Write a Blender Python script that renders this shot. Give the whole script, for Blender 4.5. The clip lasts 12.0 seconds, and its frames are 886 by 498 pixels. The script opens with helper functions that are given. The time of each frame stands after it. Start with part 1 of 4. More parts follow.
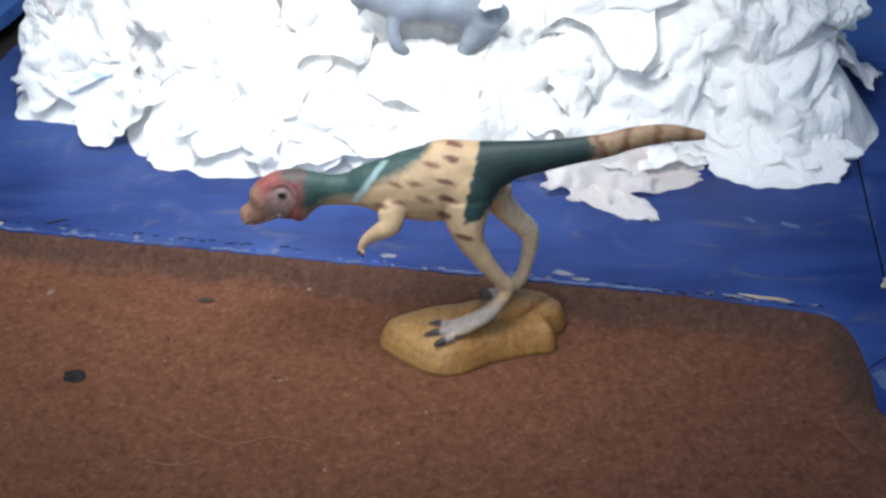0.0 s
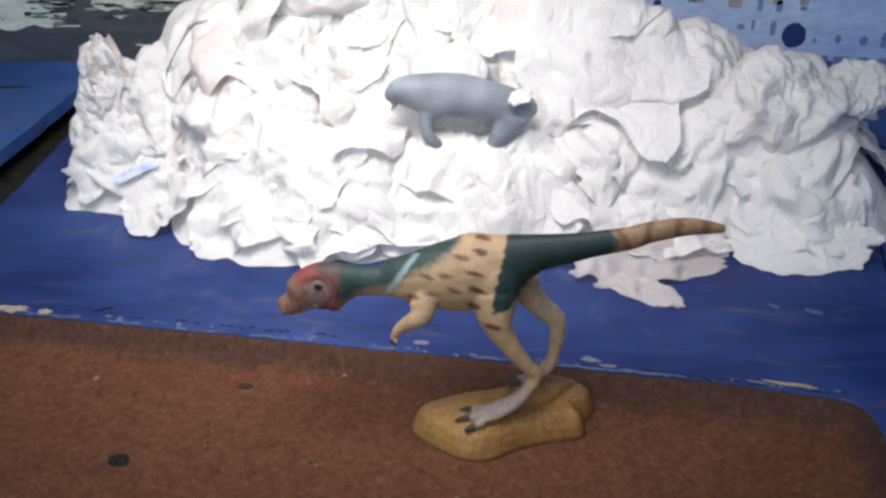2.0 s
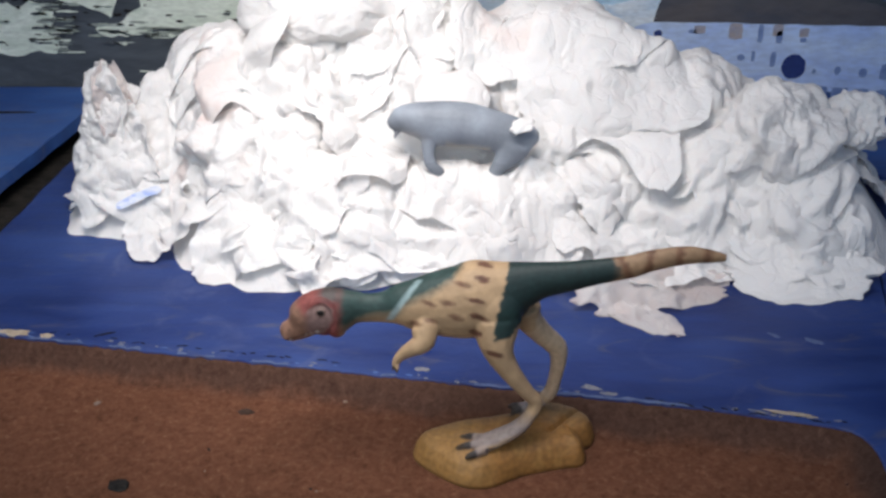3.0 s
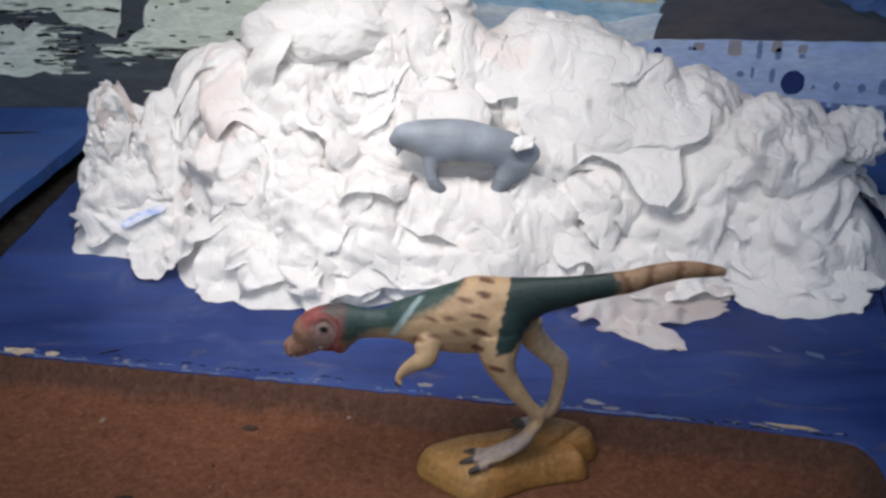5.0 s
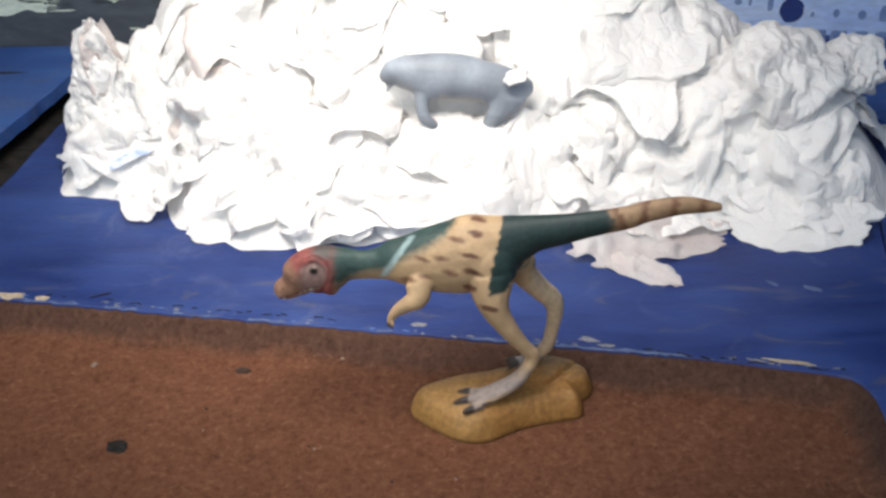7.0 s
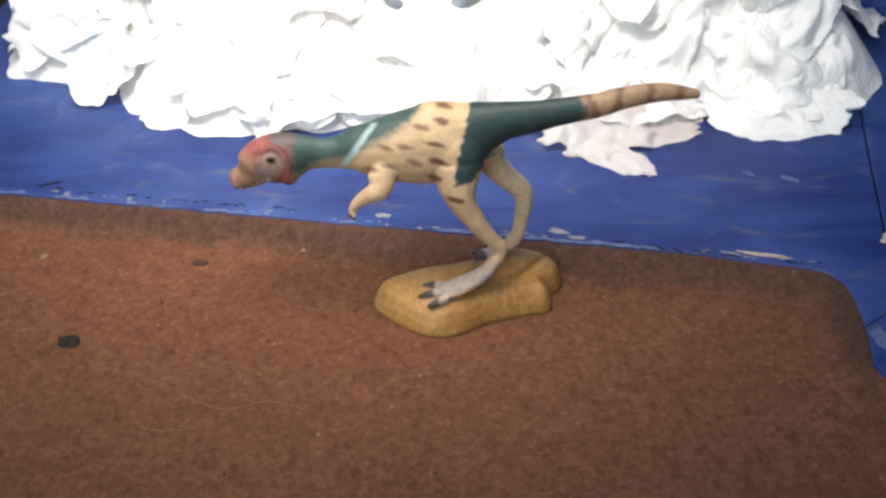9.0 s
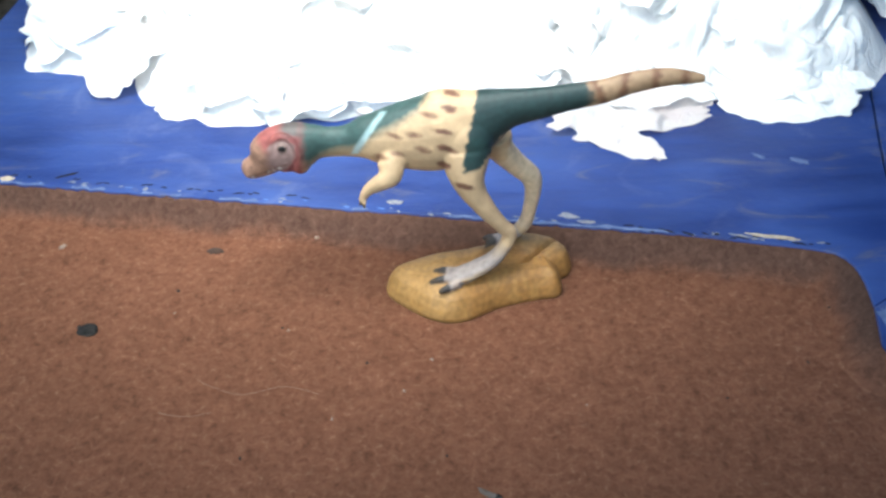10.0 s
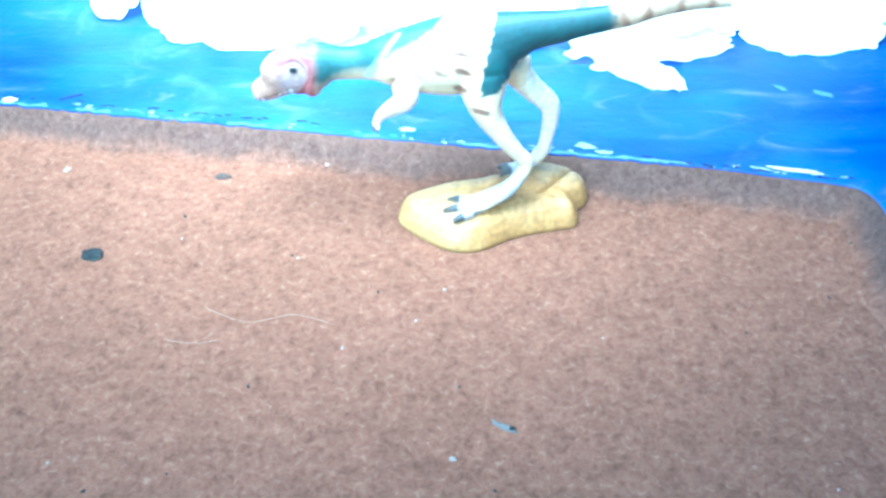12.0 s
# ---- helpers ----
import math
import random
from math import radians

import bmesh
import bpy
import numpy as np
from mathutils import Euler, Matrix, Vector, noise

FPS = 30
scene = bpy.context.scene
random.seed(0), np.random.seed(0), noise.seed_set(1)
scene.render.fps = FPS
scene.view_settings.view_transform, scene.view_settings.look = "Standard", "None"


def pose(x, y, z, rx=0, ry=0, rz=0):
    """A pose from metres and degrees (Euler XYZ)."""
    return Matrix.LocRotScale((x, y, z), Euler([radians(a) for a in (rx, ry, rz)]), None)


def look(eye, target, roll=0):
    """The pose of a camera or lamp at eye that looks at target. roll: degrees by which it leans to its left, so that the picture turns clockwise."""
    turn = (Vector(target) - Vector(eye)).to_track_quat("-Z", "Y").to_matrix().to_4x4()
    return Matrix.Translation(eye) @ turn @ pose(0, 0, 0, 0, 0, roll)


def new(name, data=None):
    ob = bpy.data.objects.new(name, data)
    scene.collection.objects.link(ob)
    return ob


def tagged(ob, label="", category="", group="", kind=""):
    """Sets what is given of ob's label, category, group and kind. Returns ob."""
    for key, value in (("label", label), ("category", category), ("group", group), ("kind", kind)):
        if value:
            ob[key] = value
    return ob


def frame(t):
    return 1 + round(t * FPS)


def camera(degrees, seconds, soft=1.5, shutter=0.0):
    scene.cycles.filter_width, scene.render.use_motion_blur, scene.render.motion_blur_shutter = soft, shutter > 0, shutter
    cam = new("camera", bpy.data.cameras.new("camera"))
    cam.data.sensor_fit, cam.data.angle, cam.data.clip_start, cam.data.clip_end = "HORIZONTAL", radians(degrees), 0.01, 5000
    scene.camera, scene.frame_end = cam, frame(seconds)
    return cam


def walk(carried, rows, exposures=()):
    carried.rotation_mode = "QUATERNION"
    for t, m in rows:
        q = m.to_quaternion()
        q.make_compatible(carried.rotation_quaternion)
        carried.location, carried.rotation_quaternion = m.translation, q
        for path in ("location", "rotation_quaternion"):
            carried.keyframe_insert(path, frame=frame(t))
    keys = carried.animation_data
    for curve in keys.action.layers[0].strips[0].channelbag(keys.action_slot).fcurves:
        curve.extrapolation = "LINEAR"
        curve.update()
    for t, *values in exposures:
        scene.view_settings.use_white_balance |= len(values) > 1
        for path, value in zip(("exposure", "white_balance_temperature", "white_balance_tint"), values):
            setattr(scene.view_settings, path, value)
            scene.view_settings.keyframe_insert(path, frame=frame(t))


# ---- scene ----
import functools

# ---- camera and its walk ----
cam = camera(41.0, 12.0, soft=2.8)
PATH = [
    (0, (-0.0179, -0.3019, 0.2582), (-0.0084, 0.0610, -0.0078), 0.87),
    (0.5, (-0.0175, -0.3102, 0.2699), (-0.0161, 0.0639, 0.0198), -0.05),
    (1, (-0.0157, -0.3108, 0.2714), (-0.0242, 0.0657, 0.0250), -1.07),
    (1.5, (-0.0141, -0.3091, 0.2719), (-0.0240, 0.0666, 0.0245), -1.22),
    (2, (-0.0155, -0.3106, 0.2709), (-0.0204, 0.0680, 0.0277), -0.53),
    (2.5, (-0.0164, -0.3108, 0.2704), (-0.0205, 0.0706, 0.0316), -0.05),
    (3, (-0.0168, -0.3121, 0.2714), (-0.0210, 0.0721, 0.0373), -0.07),
    (4.8, (-0.0160, -0.3161, 0.2740), (-0.0209, 0.0743, 0.0501), -0.52),
    (5, (-0.0162, -0.3153, 0.2725), (-0.0218, 0.0725, 0.0443), -0.51),
    (5.5, (-0.0162, -0.3105, 0.2693), (-0.0234, 0.0678, 0.0257), -0.67),
    (6, (-0.0159, -0.3093, 0.2692), (-0.0259, 0.0638, 0.0178), -1.14),
    (6.5, (-0.0148, -0.3056, 0.2708), (-0.0290, 0.0626, 0.0125), -1.75),
    (6.7, (-0.0142, -0.3090, 0.2710), (-0.0251, 0.0652, 0.0213), -1.62),
    (8.3, (-0.0098, -0.2981, 0.2649), (-0.0063, 0.0585, -0.0096), -0.50),
    (8.5, (-0.0106, -0.2955, 0.2632), (-0.0053, 0.0544, -0.0197), -0.28),
    (9, (-0.0113, -0.2945, 0.2626), (-0.0070, 0.0536, -0.0225), -0.25),
    (9.5, (-0.0118, -0.2928, 0.2607), (-0.0076, 0.0505, -0.0302), -0.06),
    (10, (-0.0074, -0.2980, 0.2659), (-0.0118, 0.0465, -0.0236), -1.84),
    (10.5, (-0.0107, -0.2934, 0.2615), (-0.0154, 0.0400, -0.0406), -1.43),
    (11, (-0.0099, -0.2934, 0.2572), (-0.0142, 0.0379, -0.0473), -0.93),
    (11.5, (-0.0111, -0.2931, 0.2566), (-0.0155, 0.0355, -0.0509), -0.95),
    (12, (-0.0115, -0.2937, 0.2571), (-0.0167, 0.0359, -0.0492), -1.08),
]

EXPOSURES = [(0.0, 0.04, 5700, 0), (0.5, -0.22, 6050, 5), (3.0, -0.53, 6150, 7), (5.0, -0.72, 6150, 7), (5.5, -0.70, 6200, 7), (6.5, -0.33, 6350, 5), (8.5, 0.22, 6600, 2), (9.0, 0.32, 6550, 2), (9.5, 0.80, 6300, -1),
             (10.0, 0.80, 5750, -5), (10.5, 1.88, 5150, -20), (11.0, 2.40, 4350, -21), (11.5, 2.68, 3950, -25), (12.0, 2.70, 3700, -27)]
walk(cam, [(t, look(eye, target, roll)) for t, eye, target, roll in PATH], EXPOSURES)

# ---- world and lights ----
world = bpy.data.worlds.new("world")
scene.world = world
world.use_nodes = True
_wn = world.node_tree.nodes
_sky = _wn.new("ShaderNodeTexSky")
_sky.sky_type = "NISHITA"
_sky.sun_disc = False
_sky.sun_elevation = radians(55)
_sky.sun_rotation = radians(200)
_wn["Background"].inputs[1].default_value = 0.10
world.node_tree.links.new(_sky.outputs[0], _wn["Background"].inputs[0])


def area(name, eye, target, size, watts, color, spread=180):
    data = bpy.data.lights.new(name, "AREA")
    data.shape, data.size, data.energy, data.color, data.spread = "DISK", size, watts, color, radians(spread)
    ob = new(name, data)
    ob.matrix_world = look(eye, target)
    return ob


# unseen key light, added and narrowed to brighten the heap's middle
area("key_light", (-0.075, -0.02, 0.36), (-0.056, 0.12, 0.03), 0.20, 0.53, (1.0, 0.885, 0.81), 76)
# unseen fill lamp added in front to flatten the shading
area("front_fill", (-0.30, -0.60, 0.40), (-0.04, 0.05, 0.03), 0.50, 1.2, (0.96, 0.98, 1.0), 150)

# ---- materials ----


def nodes_of(name):
    m = bpy.data.materials.new(name)
    m.use_nodes = True
    nt = m.node_tree
    return m, nt, nt.nodes["Principled BSDF"]


def noise_node(nt, scale, detail=4.0, rough=0.55, coords=None, distort=0.0):
    n = nt.nodes.new("ShaderNodeTexNoise")
    n.inputs["Scale"].default_value = scale
    n.inputs["Detail"].default_value = detail
    n.inputs["Roughness"].default_value = rough
    n.inputs["Distortion"].default_value = distort
    if coords is not None:
        nt.links.new(coords, n.inputs["Vector"])
    return n


def ramp(nt, src, stops):
    r = nt.nodes.new("ShaderNodeValToRGB")
    el = r.color_ramp.elements
    while len(el) < len(stops):
        el.new(0.5)
    for e, (p, c) in zip(el, stops):
        e.position = p
        e.color = (*c, 1) if len(c) == 3 else (c[0], c[0], c[0], 1)
    nt.links.new(src, r.inputs[0])
    return r


def mix(nt, fac, a, b, mode="MIX"):
    n = nt.nodes.new("ShaderNodeMix")
    n.data_type, n.blend_type = "RGBA", mode
    for sock, v in ((n.inputs[0], fac), (n.inputs[6], a), (n.inputs[7], b)):
        if isinstance(v, (int, float)):
            sock.default_value = v
        elif isinstance(v, tuple):
            sock.default_value = (*v, 1)
        else:
            nt.links.new(v, sock)
    return n.outputs[2]


def object_coords(nt, scale=None):
    tc = nt.nodes.new("ShaderNodeTexCoord")
    if scale is None:
        return tc.outputs["Object"]
    mp = nt.nodes.new("ShaderNodeMapping")
    mp.inputs["Scale"].default_value = scale
    nt.links.new(tc.outputs["Object"], mp.inputs["Vector"])
    return mp.outputs[0]


def bump(nt, bsdf, height, distance, strength=1.0, under=None):
    b = nt.nodes.new("ShaderNodeBump")
    b.inputs["Distance"].default_value = distance
    b.inputs["Strength"].default_value = strength
    nt.links.new(height, b.inputs["Height"])
    if under is not None:
        nt.links.new(under, b.inputs["Normal"])
    nt.links.new(b.outputs[0], bsdf.inputs["Normal"])
    return b.outputs[0]


def felt_material():
    m, nt, p = nodes_of("brown_felt")
    co = object_coords(nt)
    fine = noise_node(nt, 430, 4, 0.66, co, 0.7)
    mid = noise_node(nt, 150, 5, 0.66, co, 0.6)
    big = noise_node(nt, 11, 3, 0.5, co)
    a = ramp(nt, fine.outputs[0], [(0.28, (0.086, 0.035, 0.019)), (0.46, (0.132, 0.056, 0.031)), (0.60, (0.154, 0.069, 0.039)), (0.74, (0.22, 0.114, 0.071))])
    b = ramp(nt, mid.outputs[0], [(0.30, (0.76, 0.74, 0.72)), (0.50, (0.97, 0.96, 0.95)), (0.70, (1.16, 1.15, 1.15))])
    c = ramp(nt, big.outputs[0], [(0.3, (0.84, 0.84, 0.82)), (0.7, (1.0, 1.0, 1.0))])
    col = mix(nt, 1.0, mix(nt, 1.0, a.outputs[0], b.outputs[0], "MULTIPLY"), c.outputs[0], "MULTIPLY")
    # darker, greyer strip of felt along the painted board
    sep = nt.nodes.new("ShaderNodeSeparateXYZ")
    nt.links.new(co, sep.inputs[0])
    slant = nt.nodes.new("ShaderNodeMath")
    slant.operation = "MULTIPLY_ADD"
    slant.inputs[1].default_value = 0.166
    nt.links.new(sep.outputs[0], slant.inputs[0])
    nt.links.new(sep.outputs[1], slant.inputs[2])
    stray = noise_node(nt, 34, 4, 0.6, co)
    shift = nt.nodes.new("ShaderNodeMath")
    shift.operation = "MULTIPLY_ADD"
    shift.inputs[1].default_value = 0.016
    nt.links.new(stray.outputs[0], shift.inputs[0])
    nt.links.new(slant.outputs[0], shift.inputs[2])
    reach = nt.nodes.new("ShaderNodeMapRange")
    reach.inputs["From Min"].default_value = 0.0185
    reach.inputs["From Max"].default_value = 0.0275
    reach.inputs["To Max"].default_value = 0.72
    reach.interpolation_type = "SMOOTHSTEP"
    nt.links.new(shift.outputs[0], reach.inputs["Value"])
    # shade beside the side board, put into the felt's colour
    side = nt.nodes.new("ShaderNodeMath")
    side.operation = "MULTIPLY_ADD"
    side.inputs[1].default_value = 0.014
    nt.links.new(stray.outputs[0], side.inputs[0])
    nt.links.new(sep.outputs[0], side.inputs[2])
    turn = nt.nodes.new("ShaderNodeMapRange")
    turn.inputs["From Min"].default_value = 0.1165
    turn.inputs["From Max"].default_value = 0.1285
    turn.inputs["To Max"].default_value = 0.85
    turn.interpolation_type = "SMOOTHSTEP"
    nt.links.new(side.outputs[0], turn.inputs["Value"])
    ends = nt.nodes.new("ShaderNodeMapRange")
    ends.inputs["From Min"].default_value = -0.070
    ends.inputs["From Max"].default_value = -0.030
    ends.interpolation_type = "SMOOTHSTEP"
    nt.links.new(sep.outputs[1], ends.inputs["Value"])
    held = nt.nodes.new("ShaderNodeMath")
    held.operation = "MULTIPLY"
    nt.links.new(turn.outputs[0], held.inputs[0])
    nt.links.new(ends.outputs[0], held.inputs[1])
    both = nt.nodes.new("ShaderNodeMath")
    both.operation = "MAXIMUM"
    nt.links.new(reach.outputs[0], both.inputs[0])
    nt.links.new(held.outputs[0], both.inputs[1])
    dark_strip = ramp(nt, fine.outputs[0], [(0.28, (0.030, 0.018, 0.015)), (0.72, (0.066, 0.042, 0.033))])
    col = mix(nt, both.outputs[0], col, dark_strip.outputs[0])
    nt.links.new(col, p.inputs["Base Color"])
    p.inputs["Roughness"].default_value = 0.95
    p.inputs["Specular IOR Level"].default_value = 0.15
    bump(nt, p, fine.outputs[0], 0.0007, 0.65)
    return m


def blue_paint_material(name="blue_paint", low=(0.0140, 0.0290, 0.128), mid=(0.0205, 0.0430, 0.178), high=(0.036, 0.068, 0.230)):
    m, nt, p = nodes_of(name)
    co = object_coords(nt)
    streak = noise_node(nt, 60, 4, 0.55, object_coords(nt, (0.35, 1.6, 1.0)), 0.6)
    big = noise_node(nt, 14, 3, 0.5, co)
    fine = noise_node(nt, 350, 4, 0.6, co)
    a = ramp(nt, big.outputs[0], [(0.30, low), (0.52, mid), (0.72, high)])
    b = ramp(nt, streak.outputs[0], [(0.30, (0.62, 0.65, 0.74)), (0.64, (1.12, 1.12, 1.06))])
    base = mix(nt, 1.0, a.outputs[0], b.outputs[0], "MULTIPLY")
    scuff = noise_node(nt, 38, 5, 0.62, co, 0.8)
    worn = ramp(nt, scuff.outputs[0], [(0.57, (0.0, 0.0, 0.0)), (0.76, (0.42, 0.42, 0.42))])
    base = mix(nt, worn.outputs[0], base, (0.13, 0.15, 0.27))
    rub = noise_node(nt, 42, 6, 0.7, object_coords(nt, (0.5, 1.5, 1.0)), 1.4)
    rubbed = ramp(nt, rub.outputs[0], [(0.57, (0.0, 0.0, 0.0)), (0.70, (0.55, 0.55, 0.55))])
    base = mix(nt, rubbed.outputs[0], base, (0.115, 0.110, 0.125))
    nt.links.new(base, p.inputs["Base Color"])
    r = ramp(nt, streak.outputs[0], [(0.3, (0.36, 0.36, 0.36)), (0.7, (0.55, 0.55, 0.55))])
    nt.links.new(r.outputs[0], p.inputs["Roughness"])
    p.inputs["Specular IOR Level"].default_value = 0.34
    h = mix(nt, 0.3, streak.outputs[0], fine.outputs[0])
    bump(nt, p, h, 0.0012, 0.55)
    return m


def tissue_material(name="tissue_paper", clean=0.66, clear=0.0):
    m, nt, p = nodes_of(name)
    co = object_coords(nt)
    big = noise_node(nt, 26, 3, 0.5, co, 0.6)
    stain = noise_node(nt, 17, 4, 0.6, co, 1.0)
    crepe = noise_node(nt, 900, 3, 0.6, object_coords(nt, (1.0, 0.35, 0.6)))
    warp = noise_node(nt, 40, 3, 0.55, co)
    shifted = mix(nt, 0.035, object_coords(nt, (1.0, 0.62, 0.5)), warp.outputs["Color"], "ADD")
    cells = nt.nodes.new("ShaderNodeTexVoronoi")
    cells.feature = "DISTANCE_TO_EDGE"
    cells.inputs["Scale"].default_value = 95
    nt.links.new(shifted, cells.inputs["Vector"])
    crease = ramp(nt, cells.outputs["Distance"], [(0.0, (0.0, 0.0, 0.0)), (0.10, (0.9, 0.9, 0.9)), (0.3, (1.0, 1.0, 1.0))])
    a = ramp(nt, big.outputs[0], [(0.3, (0.865, 0.85, 0.84)), (0.6, (0.905, 0.895, 0.885))])
    s = ramp(nt, stain.outputs[0], [(clean, (0.0, 0.0, 0.0)), (clean + 0.17, (0.5, 0.5, 0.5))])
    col = mix(nt, s.outputs[0], a.outputs[0], (0.76, 0.57, 0.52))
    nt.links.new(col, p.inputs["Base Color"])
    p.inputs["Roughness"].default_value = 0.9
    p.inputs["Specular IOR Level"].default_value = 0.2
    p.inputs["Subsurface Weight"].default_value = 0.25
    p.inputs["Subsurface Radius"].default_value = (1.0, 0.9, 0.85)
    p.inputs["Subsurface Scale"].default_value = 0.0010
    small = nt.nodes.new("ShaderNodeTexVoronoi")
    small.feature = "DISTANCE_TO_EDGE"
    small.inputs["Scale"].default_value = 210
    nt.links.new(shifted, small.inputs["Vector"])
    pucker = ramp(nt, small.outputs["Distance"], [(0.0, (0.0, 0.0, 0.0)), (0.30, (1.0, 1.0, 1.0))])
    first = bump(nt, p, crease.outputs[0], 0.0007, 0.5)
    first = bump(nt, p, pucker.outputs[0], 0.00025, 0.4, first)
    bump(nt, p, crepe.outputs[0], 0.0003, 0.5, first)
    tr = nt.nodes.new("ShaderNodeBsdfTranslucent")
    tr.inputs[0].default_value = (0.86, 0.85, 0.83, 1)
    ms = nt.nodes.new("ShaderNodeMixShader")
    ms.inputs[0].default_value = 0.24
    out = nt.nodes["Material Output"]
    nt.links.new(p.outputs[0], ms.inputs[1])
    nt.links.new(tr.outputs[0], ms.inputs[2])
    nt.links.new(ms.outputs[0], out.inputs[0])
    if clear:
        thin = nt.nodes.new("ShaderNodeBsdfTransparent")
        film = nt.nodes.new("ShaderNodeMixShader")
        film.inputs[0].default_value = clear
        nt.links.new(ms.outputs[0], film.inputs[1])
        nt.links.new(thin.outputs[0], film.inputs[2])
        nt.links.new(film.outputs[0], out.inputs[0])
    return m


def pigment_material(name, rough, grain, relief):
    """Painted plastic whose pigment is stored with the mesh."""
    m, nt, p = nodes_of(name)
    att = nt.nodes.new("ShaderNodeAttribute")
    att.attribute_name = "pigment"
    co = object_coords(nt)
    n = noise_node(nt, grain, 4, 0.6, co)
    v = ramp(nt, n.outputs[0], [(0.3, (0.88, 0.88, 0.88)), (0.65, (1.05, 1.05, 1.05))])
    nt.links.new(mix(nt, 1.0, att.outputs["Color"], v.outputs[0], "MULTIPLY"), p.inputs["Base Color"])
    p.inputs["Roughness"].default_value = rough
    bump(nt, p, n.outputs[0], relief, 0.6)
    return m


def paint_material(name, dark, light, scale=60.0, rough=0.7):
    m, nt, p = nodes_of(name)
    co = object_coords(nt, (0.5, 1.0, 1.4))
    n = noise_node(nt, scale, 5, 0.62, co, 0.7)
    f = noise_node(nt, scale * 8, 3, 0.6, co)
    a = ramp(nt, n.outputs[0], [(0.32, dark), (0.66, light)])
    b = ramp(nt, f.outputs[0], [(0.3, (0.82, 0.82, 0.82)), (0.65, (1.05, 1.05, 1.05))])
    nt.links.new(mix(nt, 1.0, a.outputs[0], b.outputs[0], "MULTIPLY"), p.inputs["Base Color"])
    p.inputs["Roughness"].default_value = rough
    bump(nt, p, n.outputs[0], 0.0008, 0.5)
    return m


FELT, BLUE, TISSUE = felt_material(), blue_paint_material(), tissue_material()
# blue paint lifted paler to make up for weak light on raised boards
LIFTED_BLUE = blue_paint_material("lifted_blue_paint", (0.025, 0.066, 0.235), (0.040, 0.098, 0.310), (0.075, 0.150, 0.370))
STAINED = tissue_material("stained_tissue_paper", 0.45)
THIN = tissue_material("thin_tissue_paper", 0.34, 0.40)
PLASTIC = pigment_material("painted_plastic", 0.58, 320, 0.0004)
PLASTER = paint_material("plain_wall_paint", (0.55, 0.54, 0.52), (0.66, 0.65, 0.63), 8, 0.9)
SLATE = paint_material("slate_grey_paint", (0.038, 0.047, 0.060), (0.088, 0.104, 0.125), 30)
PALE = paint_material("pale_green_paint", (0.58, 0.66, 0.55), (0.84, 0.89, 0.79), 60)
STRIP = paint_material("light_blue_paint", (0.44, 0.58, 0.92), (0.60, 0.73, 0.96), 40)
SKYBLUE = paint_material("sky_blue_paint", (0.20, 0.42, 0.62), (0.56, 0.74, 0.86), 45)
CREAM = paint_material("cream_paint", (0.62, 0.52, 0.30), (0.85, 0.80, 0.62), 60)
UMBER = paint_material("umber_paint", (0.055, 0.066, 0.098), (0.120, 0.106, 0.105), 24)
WHITISH = paint_material("whitish_blue_paint", (0.46, 0.62, 0.78), (0.80, 0.87, 0.93), 70)
MOSS = paint_material("grey_green_paint", (0.24, 0.28, 0.25), (0.46, 0.51, 0.44), 110)
NAVY = paint_material("navy_paint", (0.014, 0.030, 0.15), (0.030, 0.060, 0.24), 50)
MIDBLUE = paint_material("mid_blue_paint", (0.045, 0.10, 0.30), (0.12, 0.20, 0.42), 140)
OCHRE = paint_material("ochre_smudge", (0.30, 0.33, 0.46), (0.52, 0.42, 0.34), 150)
DUSK = paint_material("dusky_blue_smudge", (0.12, 0.19, 0.42), (0.30, 0.40, 0.64), 170)
BARE = paint_material("bare_board", (0.30, 0.23, 0.16), (0.54, 0.47, 0.36), 200, 0.9)
GRIT_AND_SHADE = paint_material("dark_grit_and_shade", (0.010, 0.010, 0.010), (0.036, 0.032, 0.028), 300, 0.95)
GRIT_AND_SHADE.node_tree.nodes["Principled BSDF"].inputs["Specular IOR Level"].default_value = 0.12
SPLINTER = paint_material("grey_splinter", (0.070, 0.055, 0.044), (0.150, 0.120, 0.098), 260, 0.9)
BROWNISH = paint_material("brown_grit", (0.028, 0.016, 0.010), (0.065, 0.034, 0.022), 400, 0.95)
GRIT = paint_material("pale_grit", (0.13, 0.09, 0.065), (0.28, 0.21, 0.165), 300, 0.9)
SCUFF = paint_material("scuffed_blue_paint", (0.024, 0.050, 0.20), (0.10, 0.115, 0.20), 170, 0.7)
PALEBLUE = paint_material("rubbed_pale_blue_paint", (0.05, 0.08, 0.20), (0.12, 0.16, 0.28), 240, 0.7)
WORN = paint_material("worn_grey_paint", (0.10, 0.12, 0.18), (0.34, 0.32, 0.31), 260, 0.8)
SMEAR = paint_material("blue_smeared_tissue", (0.30, 0.42, 0.80), (0.84, 0.86, 0.90), 260, 0.9)
FIBRE = paint_material("pale_fibre", (0.18, 0.10, 0.07), (0.27, 0.165, 0.12), 300, 0.9)

# ---- shared builders ----


def part(name, bm, material, parent=None, label=""):
    me = bpy.data.meshes.new(name)
    bm.to_mesh(me)
    bm.free()
    me.materials.append(material)
    ob = new(name, me)
    if parent is not None:
        ob.parent = parent
    if label:
        tagged(ob, label)
    return ob


def smooth(ob, angle=None):
    ob.data.polygons.foreach_set("use_smooth", [True] * len(ob.data.polygons))
    return ob


